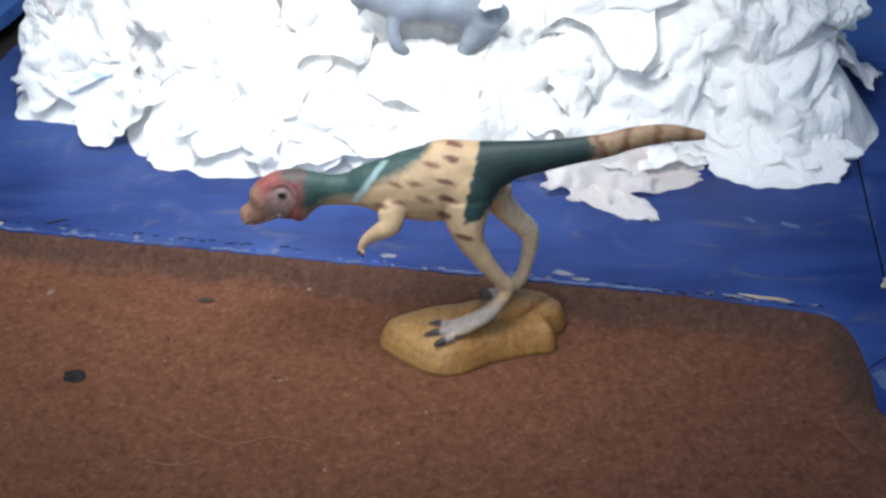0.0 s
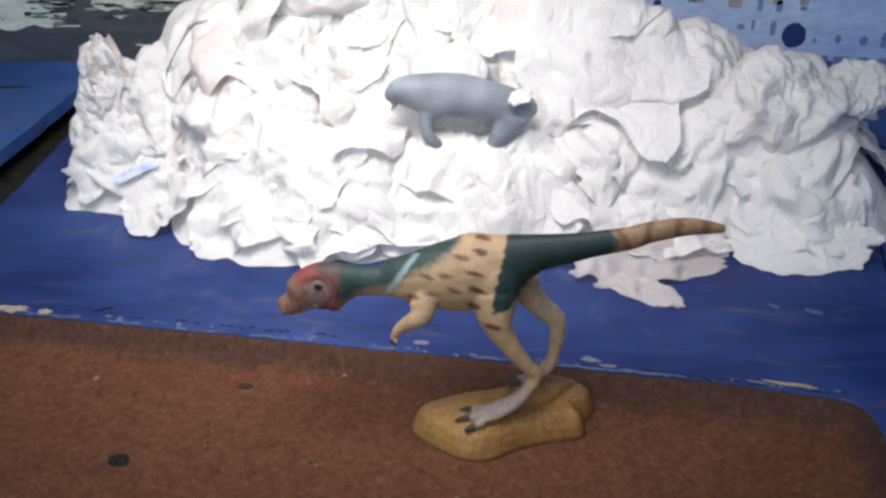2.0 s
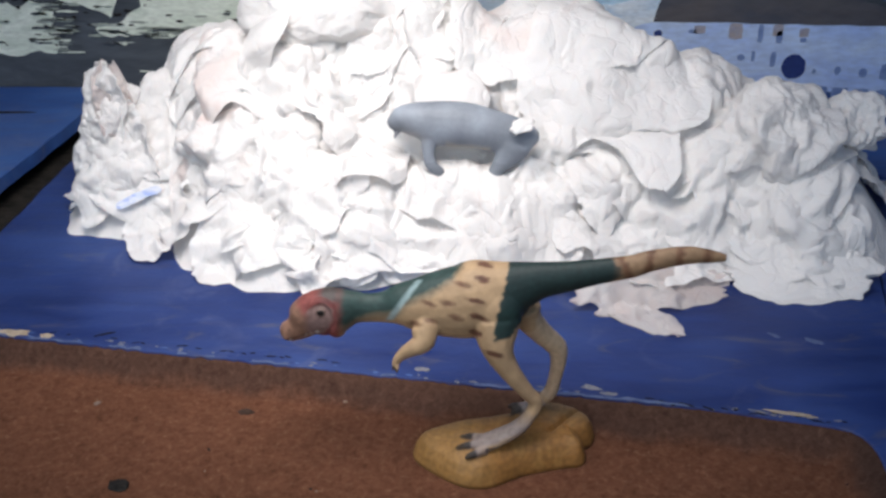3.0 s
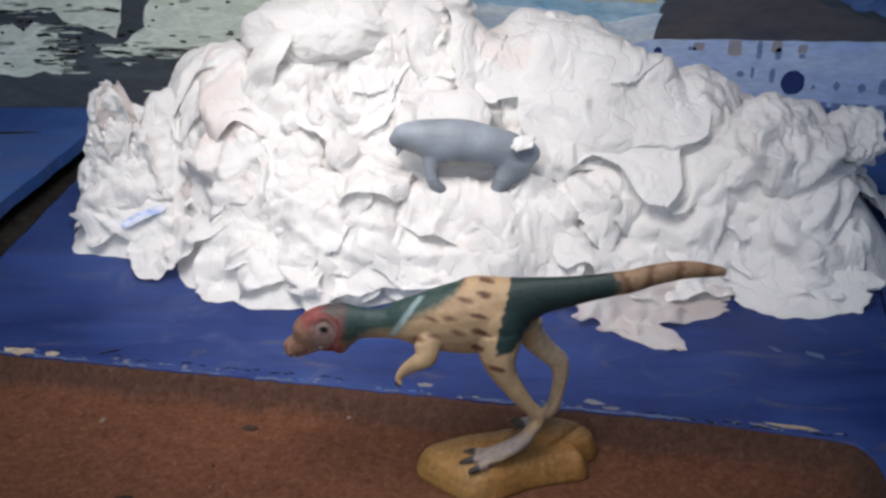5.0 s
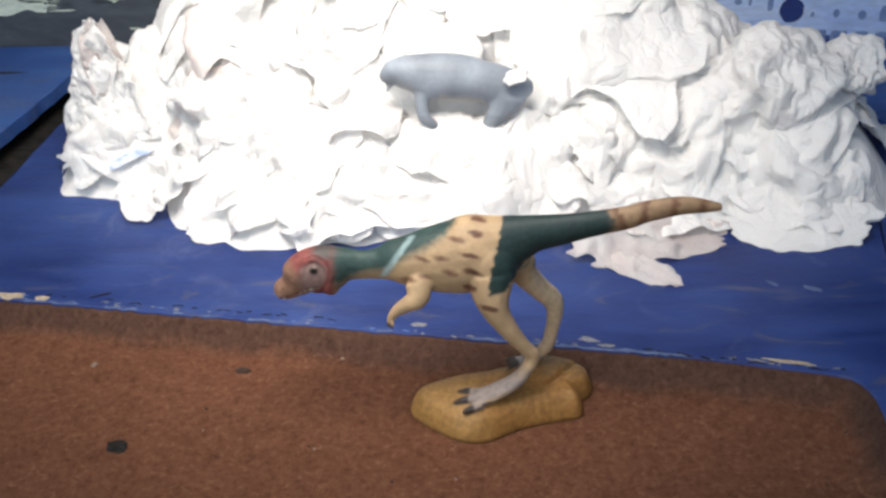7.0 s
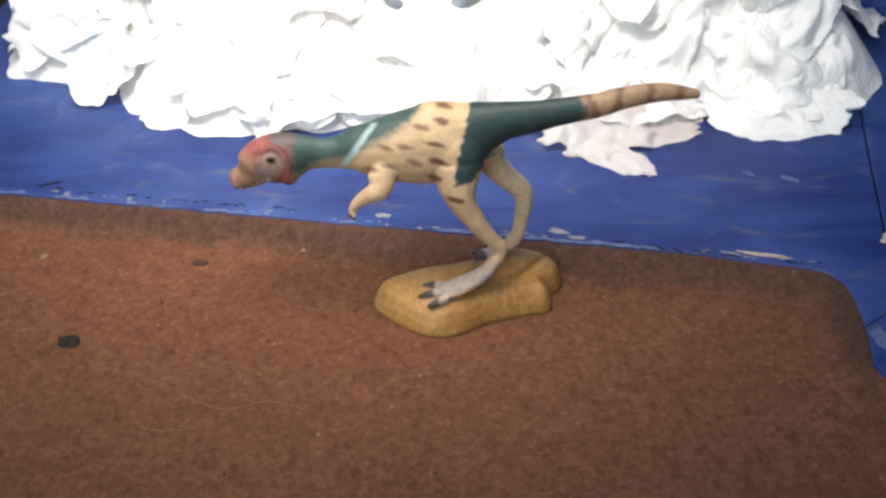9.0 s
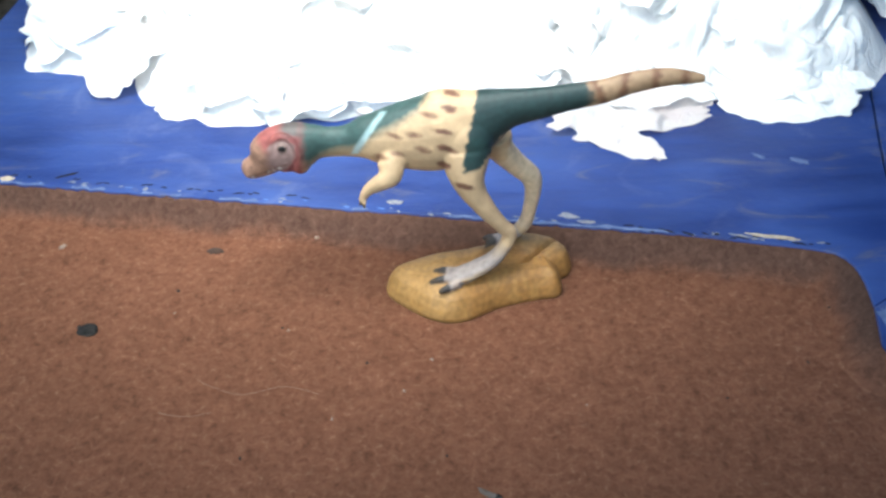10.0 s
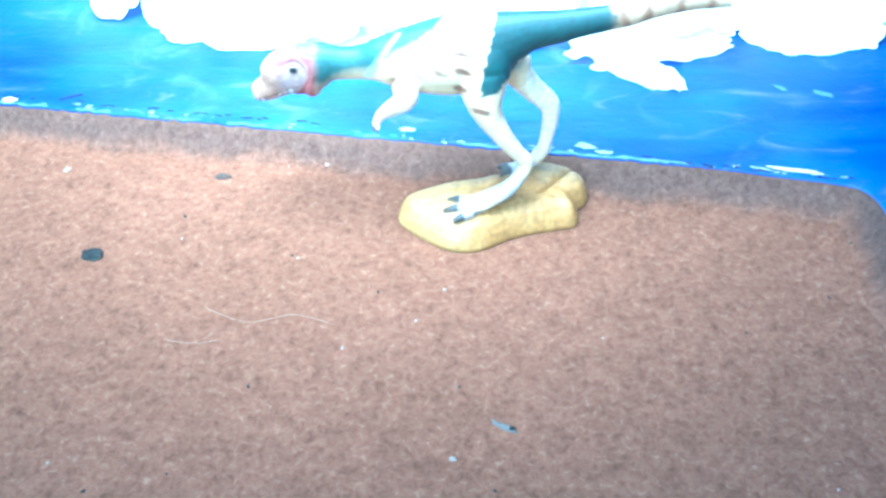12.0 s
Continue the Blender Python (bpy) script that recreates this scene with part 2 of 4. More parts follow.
def slab(outline, z0, z1, bevel=0.0016):
    """A flat board from its outline, with softened edges."""
    bm = bmesh.new()
    face = bm.faces.new([bm.verts.new((x, y, z0)) for x, y in outline])
    if face.normal.z < 0:
        face.normal_flip()
    up = bmesh.ops.extrude_face_region(bm, geom=[face])
    bmesh.ops.translate(bm, vec=(0, 0, z1 - z0), verts=[v for v in up["geom"] if isinstance(v, bmesh.types.BMVert)])
    bmesh.ops.recalc_face_normals(bm, faces=bm.faces)
    rim = [e for e in bm.edges if all(abs(v.co.z - z1) < 1e-6 for v in e.verts)]
    bmesh.ops.bevel(bm, geom=rim, offset=bevel, segments=1, affect="EDGES")
    return bm


def wavy(a, b, n, amount, seed):
    """A slightly uneven line from a to b, without its end."""
    rows = []
    for i in range(n):
        f = i / n
        d = (noise.noise((seed, f * n * 0.45, 0.3)) + 0.45 * noise.noise((seed, f * n * 1.7, 4.3))) * amount
        x, y = a[0] + (b[0] - a[0]) * f, a[1] + (b[1] - a[1]) * f
        ln = math.hypot(b[0] - a[0], b[1] - a[1])
        rows.append((x - (b[1] - a[1]) / ln * d, y + (b[0] - a[0]) / ln * d))
    return rows


def patch(rx, ry, seed, thick=0.0004, rough=0.35, n=26):
    """A small flat flake with a ragged outline, lying in the xy plane."""
    rim = []
    for i in range(n):
        a = 2 * math.pi * i / n
        k = 1 + rough * noise.noise((math.cos(a) * 1.7 + seed, math.sin(a) * 1.7, seed * 0.37)) + rough * 0.6 * noise.noise((math.cos(a) * 5, math.sin(a) * 5 + seed, 1.1))
        rim.append((rx * k * math.cos(a), ry * k * math.sin(a)))
    bm = bmesh.new()
    low = [bm.verts.new((x, y, 0)) for x, y in rim]
    top = [bm.verts.new((x * 0.96, y * 0.96, thick)) for x, y in rim]
    bm.faces.new(top)
    for i in range(n):
        j = (i + 1) % n
        bm.faces.new((low[i], low[j], top[j], top[i]))
    return bm


# ---- large structure ----
def grid_sheet(x0, x1, y0, y1, z):
    bm = bmesh.new()
    bm.faces.new([bm.verts.new(c) for c in ((x0, y0, z), (x1, y0, z), (x1, y1, z), (x0, y1, z))])
    return bm


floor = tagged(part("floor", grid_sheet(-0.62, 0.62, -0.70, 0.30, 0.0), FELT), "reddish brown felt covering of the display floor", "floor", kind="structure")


def plain_wall(name, x0, x1, y0, y1):
    bm = slab([(x0, y0), (x1, y0), (x1, y1), (x0, y1)], 0.0, 0.40, 0.004)
    return tagged(part(name, bm, PLASTER), "plain pale unseen wall added to close the display", "wall", kind="structure")


# unseen side walls, added to close the sides and bounce light
plain_wall("wall_west", -0.62, -0.60, -0.68, 0.28)
plain_wall("wall_east", 0.60, 0.62, -0.68, 0.28)

BACK_Y = 0.272
TOP = 0.0065
BED_THINGS = []


def backdrop():
    bm = slab([(-0.61, BACK_Y), (0.63, BACK_Y), (0.63, BACK_Y + 0.012), (-0.61, BACK_Y + 0.012)], -0.0084, 0.40, 0.001)
    ob = tagged(part("backdrop", bm, SLATE), "slate grey display backdrop panel with rough painted landscape", "backdrop", kind="structure")

    def stroke(name, mat, pts, seed, lift=0.0006, ragged=0.003, label=""):
        rim, total = [], len(pts)
        for i in range(total):
            a, b = pts[i], pts[(i + 1) % total]
            steps = max(2, int(math.hypot(b[0] - a[0], b[1] - a[1]) / 0.004))
            rim += wavy(a, b, steps, ragged, seed + i * 3.1)
        bm = bmesh.new()
        f = bm.faces.new([bm.verts.new((x, BACK_Y - lift, z)) for x, z in rim])
        f.normal_update()
        if f.normal.y > 0:
            f.normal_flip()
        up = bmesh.ops.extrude_face_region(bm, geom=[f])
        bmesh.ops.translate(bm, vec=(0, lift * 0.8, 0), verts=[v for v in up["geom"] if isinstance(v, bmesh.types.BMVert)])
        bmesh.ops.recalc_face_normals(bm, faces=bm.faces)
        return part(name, bm, mat, ob, label)

    stroke("paint_patch", PALE, [(-0.36, 0.036), (-0.227, 0.035), (-0.224, 0.062), (-0.36, 0.066)], 1, 0.0006, 0.0042, label="pale green brushed paint patch")
    stroke("paint_patch", PALE, [(-0.36, 0.074), (-0.232, 0.071), (-0.196, 0.056), (-0.186, 0.072), (-0.182, 0.13), (-0.36, 0.13)], 2, 0.0007, 0.0048)
    stroke("paint_patch", PALE, [(-0.204, 0.047), (-0.10, 0.046), (-0.09, 0.10), (-0.168, 0.11), (-0.178, 0.060)], 3, 0.0008, 0.0048)
    stroke("paint_patch", SKYBLUE, [(-0.02, 0.040), (0.082, 0.052), (0.090, 0.074), (0.0, 0.086), (-0.03, 0.075)], 4, label="sky blue brushed paint patch")
    stroke("paint_patch", CREAM, [(0.0, 0.079), (0.085, 0.073), (0.086, 0.11), (-0.002, 0.12)], 5, 0.0010, label="cream brushed paint patch")
    stroke("paint_patch", UMBER, [(0.080, 0.047), (0.36, 0.042), (0.36, 0.05), (0.207, 0.060), (0.135, 0.084), (0.09, 0.11)], 6, 0.0004, 0.0012, label="dark umber painted hillside")
    stroke("paint_patch", MIDBLUE, [(0.125, 0.092), (0.20, 0.066), (0.36, 0.058), (0.36, 0.14), (0.12, 0.14)], 7, 0.0008, label="mid blue painted patch")
    stroke("paint_patch", STRIP, [(0.06, 0.017), (0.36, 0.012), (0.36, 0.049), (0.084, 0.0535), (0.06, 0.05)], 8, 0.0010, 0.0005, label="light blue painted strip")
    stroke("paint_patch", MIDBLUE, [(0.06, 0.0), (0.36, 0.0), (0.36, 0.016), (0.06, 0.021)], 9, 0.0005, 0.001)
    stroke("paint_patch", WHITISH, [(-0.02, 0.044), (0.074, 0.050), (0.084, 0.054), (0.089, 0.068), (0.055, 0.062), (0.030, 0.070), (-0.02, 0.074)], 12, 0.0011, 0.0022, "whitish brushed paint streak")
    stroke("paint_patch", PALE, [(0.183, 0.078), (0.26, 0.080), (0.26, 0.084), (0.19, 0.083)], 10, 0.0012, 0.0012)

    def blot(mat, x, z, rx, rz, seed, rough=0.25):
        o = part("paint_dot", patch(rx, rz, seed, 0.0002, rough, 20), mat, ob)
        o.matrix_basis = pose(x, BACK_Y - 0.0010, z, 90, 0, 0)

    def dab(mat, x, z, rx, rz, seed):
        """A roughly square dab of paint."""
        bm = patch(rx, rz, seed, 0.0002, 0.0, 24)
        for v in bm.verts:
            k = max(abs(v.co.x) / rx, abs(v.co.y) / rz) + 0.01
            grow = (1 / k) ** 0.75 * (1 + 0.12 * noise.noise((v.co.x * 900 + seed, v.co.y * 900, 0.3)))
            v.co.x, v.co.y = v.co.x * grow, v.co.y * grow
        o = part("paint_dab", bm, mat, ob)
        o.matrix_basis = pose(x, BACK_Y - 0.0010, z, 90, 0, 0)

    blot(NAVY, 0.1609, 0.0292, 0.0064, 0.0066, 3, 0.16)
    for x, z, rx, rz, mat in ((0.0883, 0.0473, 0.0021, 0.0021, NAVY), (0.0985, 0.0351, 0.0014, 0.0015, DUSK), (0.1073, 0.0344, 0.0014, 0.0018, DUSK), (0.1185, 0.0343, 0.0038, 0.0028, DUSK),
                              (0.1328, 0.0342, 0.0020, 0.0018, DUSK), (0.1721, 0.0266, 0.0010, 0.0014, DUSK), (0.1844, 0.0270, 0.0016, 0.0026, DUSK), (0.1979, 0.0258, 0.0022, 0.0028, DUSK)):
        blot(mat, x, z, rx, rz, x * 910, 0.13)
    for x, z, rx, rz, mat in ((0.1060, 0.0486, 0.0022, 0.0010, DUSK), (0.1095, 0.0496, 0.0030, 0.0022, OCHRE), (0.1283, 0.0487, 0.0036, 0.0042, OCHRE), (0.1413, 0.0475, 0.0014, 0.0050, DUSK), (0.1500, 0.0492, 0.0026, 0.0032, OCHRE),
                              (0.1512, 0.0455, 0.0016, 0.0034, DUSK), (0.1638, 0.0480, 0.0024, 0.0024, OCHRE), (0.1638, 0.0440, 0.0016, 0.0012, DUSK), (0.1390, 0.0349, 0.0009, 0.0030, DUSK), (0.1496, 0.0332, 0.0014, 0.0042, DUSK),
                              (0.2101, 0.0264, 0.0032, 0.0046, DUSK), (0.1762, 0.0148, 0.0046, 0.0034, DUSK), (0.1874, 0.0136, 0.0044, 0.0040, DUSK), (0.1985, 0.0126, 0.0042, 0.0042, DUSK), (0.2108, 0.0116, 0.0046, 0.0046, DUSK)):
        dab(mat, x, z, rx, rz, x * 910)
    rng = random.Random(5)
    for i in range(120):
        x = rng.uniform(-0.30, -0.10)
        z = rng.uniform(0.037, 0.095)
        if z < 0.045 and x > -0.225:
            continue
        blot(GRIT_AND_SHADE if rng.random() < 0.75 else SLATE, x, z, rng.uniform(0.0006, 0.0022), rng.uniform(0.0003, 0.0008), i + 40, 0.4)
    for i in range(30):
        blot(MOSS, rng.uniform(-0.26, -0.11), rng.uniform(0.045, 0.09), rng.uniform(0.0015, 0.0055), rng.uniform(0.0003, 0.0011), i + 500, 0.8)
    for i in range(10):
        blot(PALE, rng.uniform(-0.22, -0.12), rng.uniform(0.022, 0.042), rng.uniform(0.001, 0.003), 0.0005, i + 300, 0.4)
    # dry brush strokes along the borders of the pale patches
    for i in range(110):
        side = i % 5
        if side < 2:
            x, z = rng.uniform(-0.232, -0.214), rng.uniform(0.036, 0.064)
        elif side < 4:
            x, z = rng.uniform(-0.205, -0.110), rng.gauss(0.0475, 0.0022)
        else:
            x, z = rng.uniform(-0.255, -0.190), rng.gauss(0.0705, 0.0020)
        blot((PALE, SLATE, MOSS)[i % 3], x, z, rng.uniform(0.002, 0.007), rng.uniform(0.0003, 0.0008), i + 700, 0.7)
    return ob


BED_THINGS.append(backdrop())


def painted_board(outline, z0, z1, label, mat=BLUE):
    ob = tagged(part("painted_board", slab(outline, z0, z1, 0.0003), mat), label, "board", "blue boards of the display base")
    BED_THINGS.append(ob)
    return ob


# main sheet: front edge runs askew; a rounded inner corner turns towards the viewer
front = wavy((-0.2300, 0.0637), (0.0750, 0.0148), 170, 0.0008, 2.0)
bend = [(0.0750, 0.0148), (0.0813, 0.0135), (0.0904, 0.0114), (0.0998, 0.0093), (0.1090, 0.0073), (0.1155, 0.0058), (0.1200, 0.0038), (0.1228, 0.0010), (0.1246, -0.0028), (0.1255, -0.0070),
        (0.1258, -0.0120), (0.1257, -0.0170), (0.1255, -0.0200)]
leg = [(0.1253, -0.0235), (0.1247, -0.0285), (0.1238, -0.0340), (0.1230, -0.0400), (0.1240, -0.0435), (0.1270, -0.0460), (0.1380, -0.0480), (0.1670, -0.0490)]
seam = [(0.1425, 0.010), (0.1468, 0.032), (0.1528, 0.0668), (0.1600, 0.106), (0.185, BACK_Y - 0.001)]
main_board = painted_board(front + bend + [(0.1255, -0.0226), (0.1395, -0.0125)] + seam + [(-0.196, BACK_Y - 0.001)] + wavy((-0.1985, 0.240), (-0.2270, 0.075), 30, 0.0010, 6.0), TOP - 0.0078, TOP,
                           "worn bright blue painted board lying on brown felt")
side_board = painted_board(leg + [(0.42, -0.062), (0.42, BACK_Y - 0.001), (0.1868, BACK_Y - 0.001), (0.1606, 0.106), (0.1534, 0.0668), (0.1474, 0.032), (0.1431, 0.010), (0.1401, -0.0130)],
                           TOP - 0.0078, TOP + 0.0006, "blue painted side board with a chipped edge")
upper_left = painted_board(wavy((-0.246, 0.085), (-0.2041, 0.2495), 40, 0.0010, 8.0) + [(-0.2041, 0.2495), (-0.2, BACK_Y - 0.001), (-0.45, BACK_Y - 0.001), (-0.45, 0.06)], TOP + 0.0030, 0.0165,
                           "raised paler blue painted board with worn cracked edge", LIFTED_BLUE)
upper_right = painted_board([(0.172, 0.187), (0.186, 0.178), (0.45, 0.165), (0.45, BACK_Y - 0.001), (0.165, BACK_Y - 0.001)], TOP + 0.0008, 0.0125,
                            "raised paler blue painted board beside the backdrop", LIFTED_BLUE)


def worn_edge(board, line, seed):
    """A thin broken rim of rubbed paint along a board's edge, one strip a run."""
    runs, run = [], []
    for i in range(len(line)):
        if noise.noise((i * 0.16, seed, 0.4)) < -0.12:
            runs.append(run)
            run = []
        else:
            run.append(i)
    for run in [r for r in runs + [run] if len(r) > 2]:
        bm = bmesh.new()
        pairs = []
        for i in run:
            a = Vector((*line[i], TOP + 0.0001))
            d = Vector(line[min(i + 1, len(line) - 1)]) - Vector(line[max(i - 1, 0)])
            inward = Vector((-d.y, d.x, 0)).normalized()
            wide = 0.0009 + 0.0010 * noise.noise((i * 0.47, seed + 4, 0.2)) + 0.0006 * noise.noise((i * 1.3, seed + 9, 0.2))
            near_side = 0.0001 + 0.0003 * abs(noise.noise((i * 0.8, seed, 3.0)))
            pairs.append([bm.verts.new(a + inward * near_side), bm.verts.new(a + inward * (near_side + max(wide, 0.0001)) + Vector((0, 0, 0.0002)))])
        for p, q in zip(pairs, pairs[1:]):
            bm.faces.new((p[0], q[0], q[1], p[1]))
        part("worn_edge", bm, PALEBLUE, board, "rubbed paler rim")


worn_edge(main_board, front, 3.0)


def felt_rise():
    """The felt climbs in a soft cove to the underside of the board's edge."""
    edge = [Vector((x, y, 0)) for x, y in front + bend + leg]
    steps = [-0.004, -0.001, 0.0, 0.0015, 0.003, 0.005, 0.007, 0.009, 0.011, 0.013]
    high = [0.0064, 0.0067, 0.0069, 0.0071, 0.0063, 0.0044, 0.0027, 0.0013, 0.0004, -0.0003]
    bm = bmesh.new()
    rows = []
    for i, e in enumerate(edge):
        d = edge[min(i + 2, len(edge) - 1)] - edge[max(i - 2, 0)]
        out = Vector((d.y, -d.x, 0)).normalized()
        wide = 1.0 + 0.12 * noise.noise((i * 0.11, 0, 0.7))
        rows.append([bm.verts.new(e + out * (s * wide) + Vector((0, 0, h + 0.0004 * noise.noise((i * 0.9, h * 300, 4.0)) * (0.0 < s < 0.008)))) for s, h in zip(steps, high)])
    for a, b in zip(rows, rows[1:]):
        for k in range(len(steps) - 1):
            bm.faces.new((a[k], a[k + 1], b[k + 1], b[k]))
    bmesh.ops.recalc_face_normals(bm, faces=bm.faces)
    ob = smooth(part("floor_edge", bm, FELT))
    mod = ob.modifiers.new("thickness", "SOLIDIFY")
    mod.thickness, mod.offset = 0.0008, -1.0
    return tagged(ob, "brown felt rising darker towards the blue board", "floor", kind="structure")


felt_rise()


def chip(board, x, y, z, rx, ry, turn, seed, mat=BARE, name="paint_chip"):
    o = part(name, patch(rx, ry, seed, 0.0004, 0.5), mat, board)
    o.matrix_basis = pose(x, y, z, 0, 0, turn)


chip(main_board, -0.1865, 0.0590, TOP - 0.0001, 0.0062, 0.0020, -4, 1)
chip(main_board, -0.1730, 0.0570, TOP - 0.0001, 0.0030, 0.0014, 0, 2)
chip(main_board, -0.0285, 0.0372, TOP - 0.0001, 0.0030, 0.0010, -6, 3, WORN)
chip(main_board, 0.0330, 0.0270, TOP - 0.0002, 0.0036, 0.0013, -20, 4, WORN)
chip(main_board, 0.0390, 0.0235, TOP - 0.0002, 0.0030, 0.0010, -10, 5, WORN)
chip(main_board, 0.1020, 0.0128, TOP - 0.0002, 0.0088, 0.0009, -12, 6)
chip(main_board, 0.0900, 0.0142, TOP - 0.0003, 0.0040, 0.0005, -18, 61, WORN)
chip(side_board, 0.1475, 0.0218, TOP + 0.0004, 0.0046, 0.0026, 30, 7)
chip(upper_left, -0.2500, 0.2380, 0.0164, 0.0190, 0.0011, 1, 8, GRIT_AND_SHADE, "crack")
chip(upper_left, -0.2480, 0.2130, 0.0164, 0.0050, 0.0016, 4, 9)
crack_rng = random.Random(21)
for i in range(26):
    fx = -0.170 + i * 0.0044 + crack_rng.uniform(-0.0015, 0.0015)
    if crack_rng.random() < 0.3:
        continue
    chip(main_board, fx, 0.0590 - (fx + 0.171) * 0.163 + crack_rng.uniform(-0.0010, 0.0012), TOP - 0.00025, crack_rng.uniform(0.0006, 0.0019), crack_rng.uniform(0.00020, 0.00038), crack_rng.uniform(-28, 22), i + 20, GRIT_AND_SHADE, "crack")
chip(main_board, -0.1510, 0.0585, TOP - 0.0002, 0.0042, 0.0005, 22, 48, GRIT_AND_SHADE, "crack")
for i in range(16):
    fx = 0.052 + i * 0.0044 + crack_rng.uniform(-0.0014, 0.0014)
    if crack_rng.random() < 0.25:
        continue
    chip(main_board, fx, 0.0215 - (fx - 0.045) * 0.180 + crack_rng.uniform(-0.0010, 0.0012), TOP - 0.00025, crack_rng.uniform(0.0008, 0.0026), crack_rng.uniform(0.00025, 0.00050), crack_rng.uniform(-30, 8), i + 50, GRIT_AND_SHADE, "crack")
for x, y, rx, ry, turn, seed in ((0.1207, 0.0560, 0.0040, 0.0014, -30, 231), (0.1060, 0.0600, 0.0026, 0.0010, -40, 232), (0.1282, -0.0286, 0.0024, 0.0050, 5, 233)):
    chip(main_board if y > 0 else side_board, x, y, TOP - 0.00030 + (0.0 if y > 0 else 0.0006), rx, ry, turn, seed, PALEBLUE, "scuff")

chip_rng = random.Random(3)
for i in range(96):
    fx = chip_rng.uniform(-0.20, 0.118)
    chip(main_board, fx, 0.0604 - (fx + 0.20) * 0.1657 + chip_rng.uniform(0.0001, 0.0026), TOP - 0.0003, chip_rng.uniform(0.0004, 0.0017), chip_rng.uniform(0.0002, 0.0006), -9 + chip_rng.uniform(-15, 15), i + 90,
         (SCUFF, MIDBLUE, WORN, NAVY, SCUFF, WORN)[i % 6])
# ---- tissue heap ----


def crumple(p, seed, freq):
    """Sharp folds at three scales, between about -1 and 1."""
    w = noise.noise_vector(p * freq * 0.6 + Vector((seed, 0, 0))) * 0.55
    q = p * freq + w + Vector((seed * 1.7, seed * 0.6, seed))
    a = 1 - 2.6 * abs(noise.noise(q))
    b = 1 - 2.6 * abs(noise.noise(q * 2.1 + Vector((7.3, 1, 4))))
    c = abs(noise.noise(q * 4.4)) * 2 - 0.5
    return 0.55 * a + 0.32 * b + 0.17 * c


def folds(p, count, reach, ridges, rng, tilt=0.5):
    """Facets of folded paper at points p (N x 3): the envelope of many tilted bowls, with sharp valleys or ridges between them."""
    lo, hi = p.min(0), p.max(0)
    pick = p[rng.integers(0, len(p), count)] + rng.normal(0, 0.05, (count, 3)) * (hi - lo)
    slope = rng.normal(0, tilt, (count, 3))
    long_way = rng.normal(0, 1, (count, 3))
    long_way /= np.linalg.norm(long_way, axis=1, keepdims=True)
    lift = rng.normal(0, 0.25, count) * reach
    out = np.full(len(p), -9.0)
    for s, g, w, c in zip(pick, slope, long_way, lift):
        d = (p - s) / reach
        far = np.sqrt((d * d).sum(1) - 0.93 * (d @ w) ** 2 + 0.002)
        out = np.maximum(out, c / reach + d @ g * 0.55 - 0.8 * far - 0.25 * far * far)
    out = (out - out.mean()) / max(out.std(), 1e-6)
    out = np.clip(out, -2.6, 2.2)
    return -out if ridges else out


def creases(p, count, wide, long, steep, rng, drift=None):
    """Sharp folds of finite length at points p, in millimetres: each one a V-shaped ridge or valley that fades towards its ends."""
    out = np.zeros(len(p))
    for _ in range(count):
        c = p[rng.integers(len(p))]
        n = rng.normal(0, 1, 3)
        if drift is not None:
            n = n - 0.8 * drift * (n @ drift)
        n /= np.linalg.norm(n)
        w, ln = rng.uniform(*wide), rng.uniform(*long)
        q = p - c
        d = q @ n
        along = (q * q).sum(1) - d * d
        rise = rng.uniform(*steep) * (1 if rng.random() < 0.6 else -0.8)
        # one flank is steeper than the other
        flank = np.where(d > 0, np.minimum(d, w), np.minimum(-d * 1.7, w))
        out += rise * (w - flank) * np.exp(-along / (ln * ln))
    return out - out.mean()


def stray(p, freq, seed):
    return np.array([noise.noise_vector(Vector(c) * freq + Vector((seed, 0, 0))) for c in p])


def crumpled(p, seed, rng, area, soft=1.0, fine_by=1.0):
    """How far paper at points p, in millimetres, stands out from its smooth form."""
    p, area = p * fine_by, area * fine_by ** 2
    q = p + stray(p, 0.05, seed) * 5 + stray(p, 0.16, seed + 9) * 1.2
    way = rng.normal(0, 1, 3)
    way /= np.linalg.norm(way)
    big = creases(q, int(area / 170) + 4, (6, 15), (14, 34), (0.22, 0.60), rng, way)
    mid = creases(q, int(area / 42) + 6, (1.8, 4.6), (7, 19), (0.22, 0.60), rng, way)
    fine = creases(q, int(area / 16) + 6, (0.8, 2.0), (3, 10), (0.2, 0.5), rng, way)
    return soft / fine_by * (1.0 * big + 1.05 * mid + 1.15 * fine)


@functools.lru_cache
def ball():
    bm = bmesh.new()
    bmesh.ops.create_icosphere(bm, subdivisions=6, radius=1.0)
    n = np.array([v.co for v in bm.verts])
    bm.free()
    return n / np.linalg.norm(n, axis=1, keepdims=True)


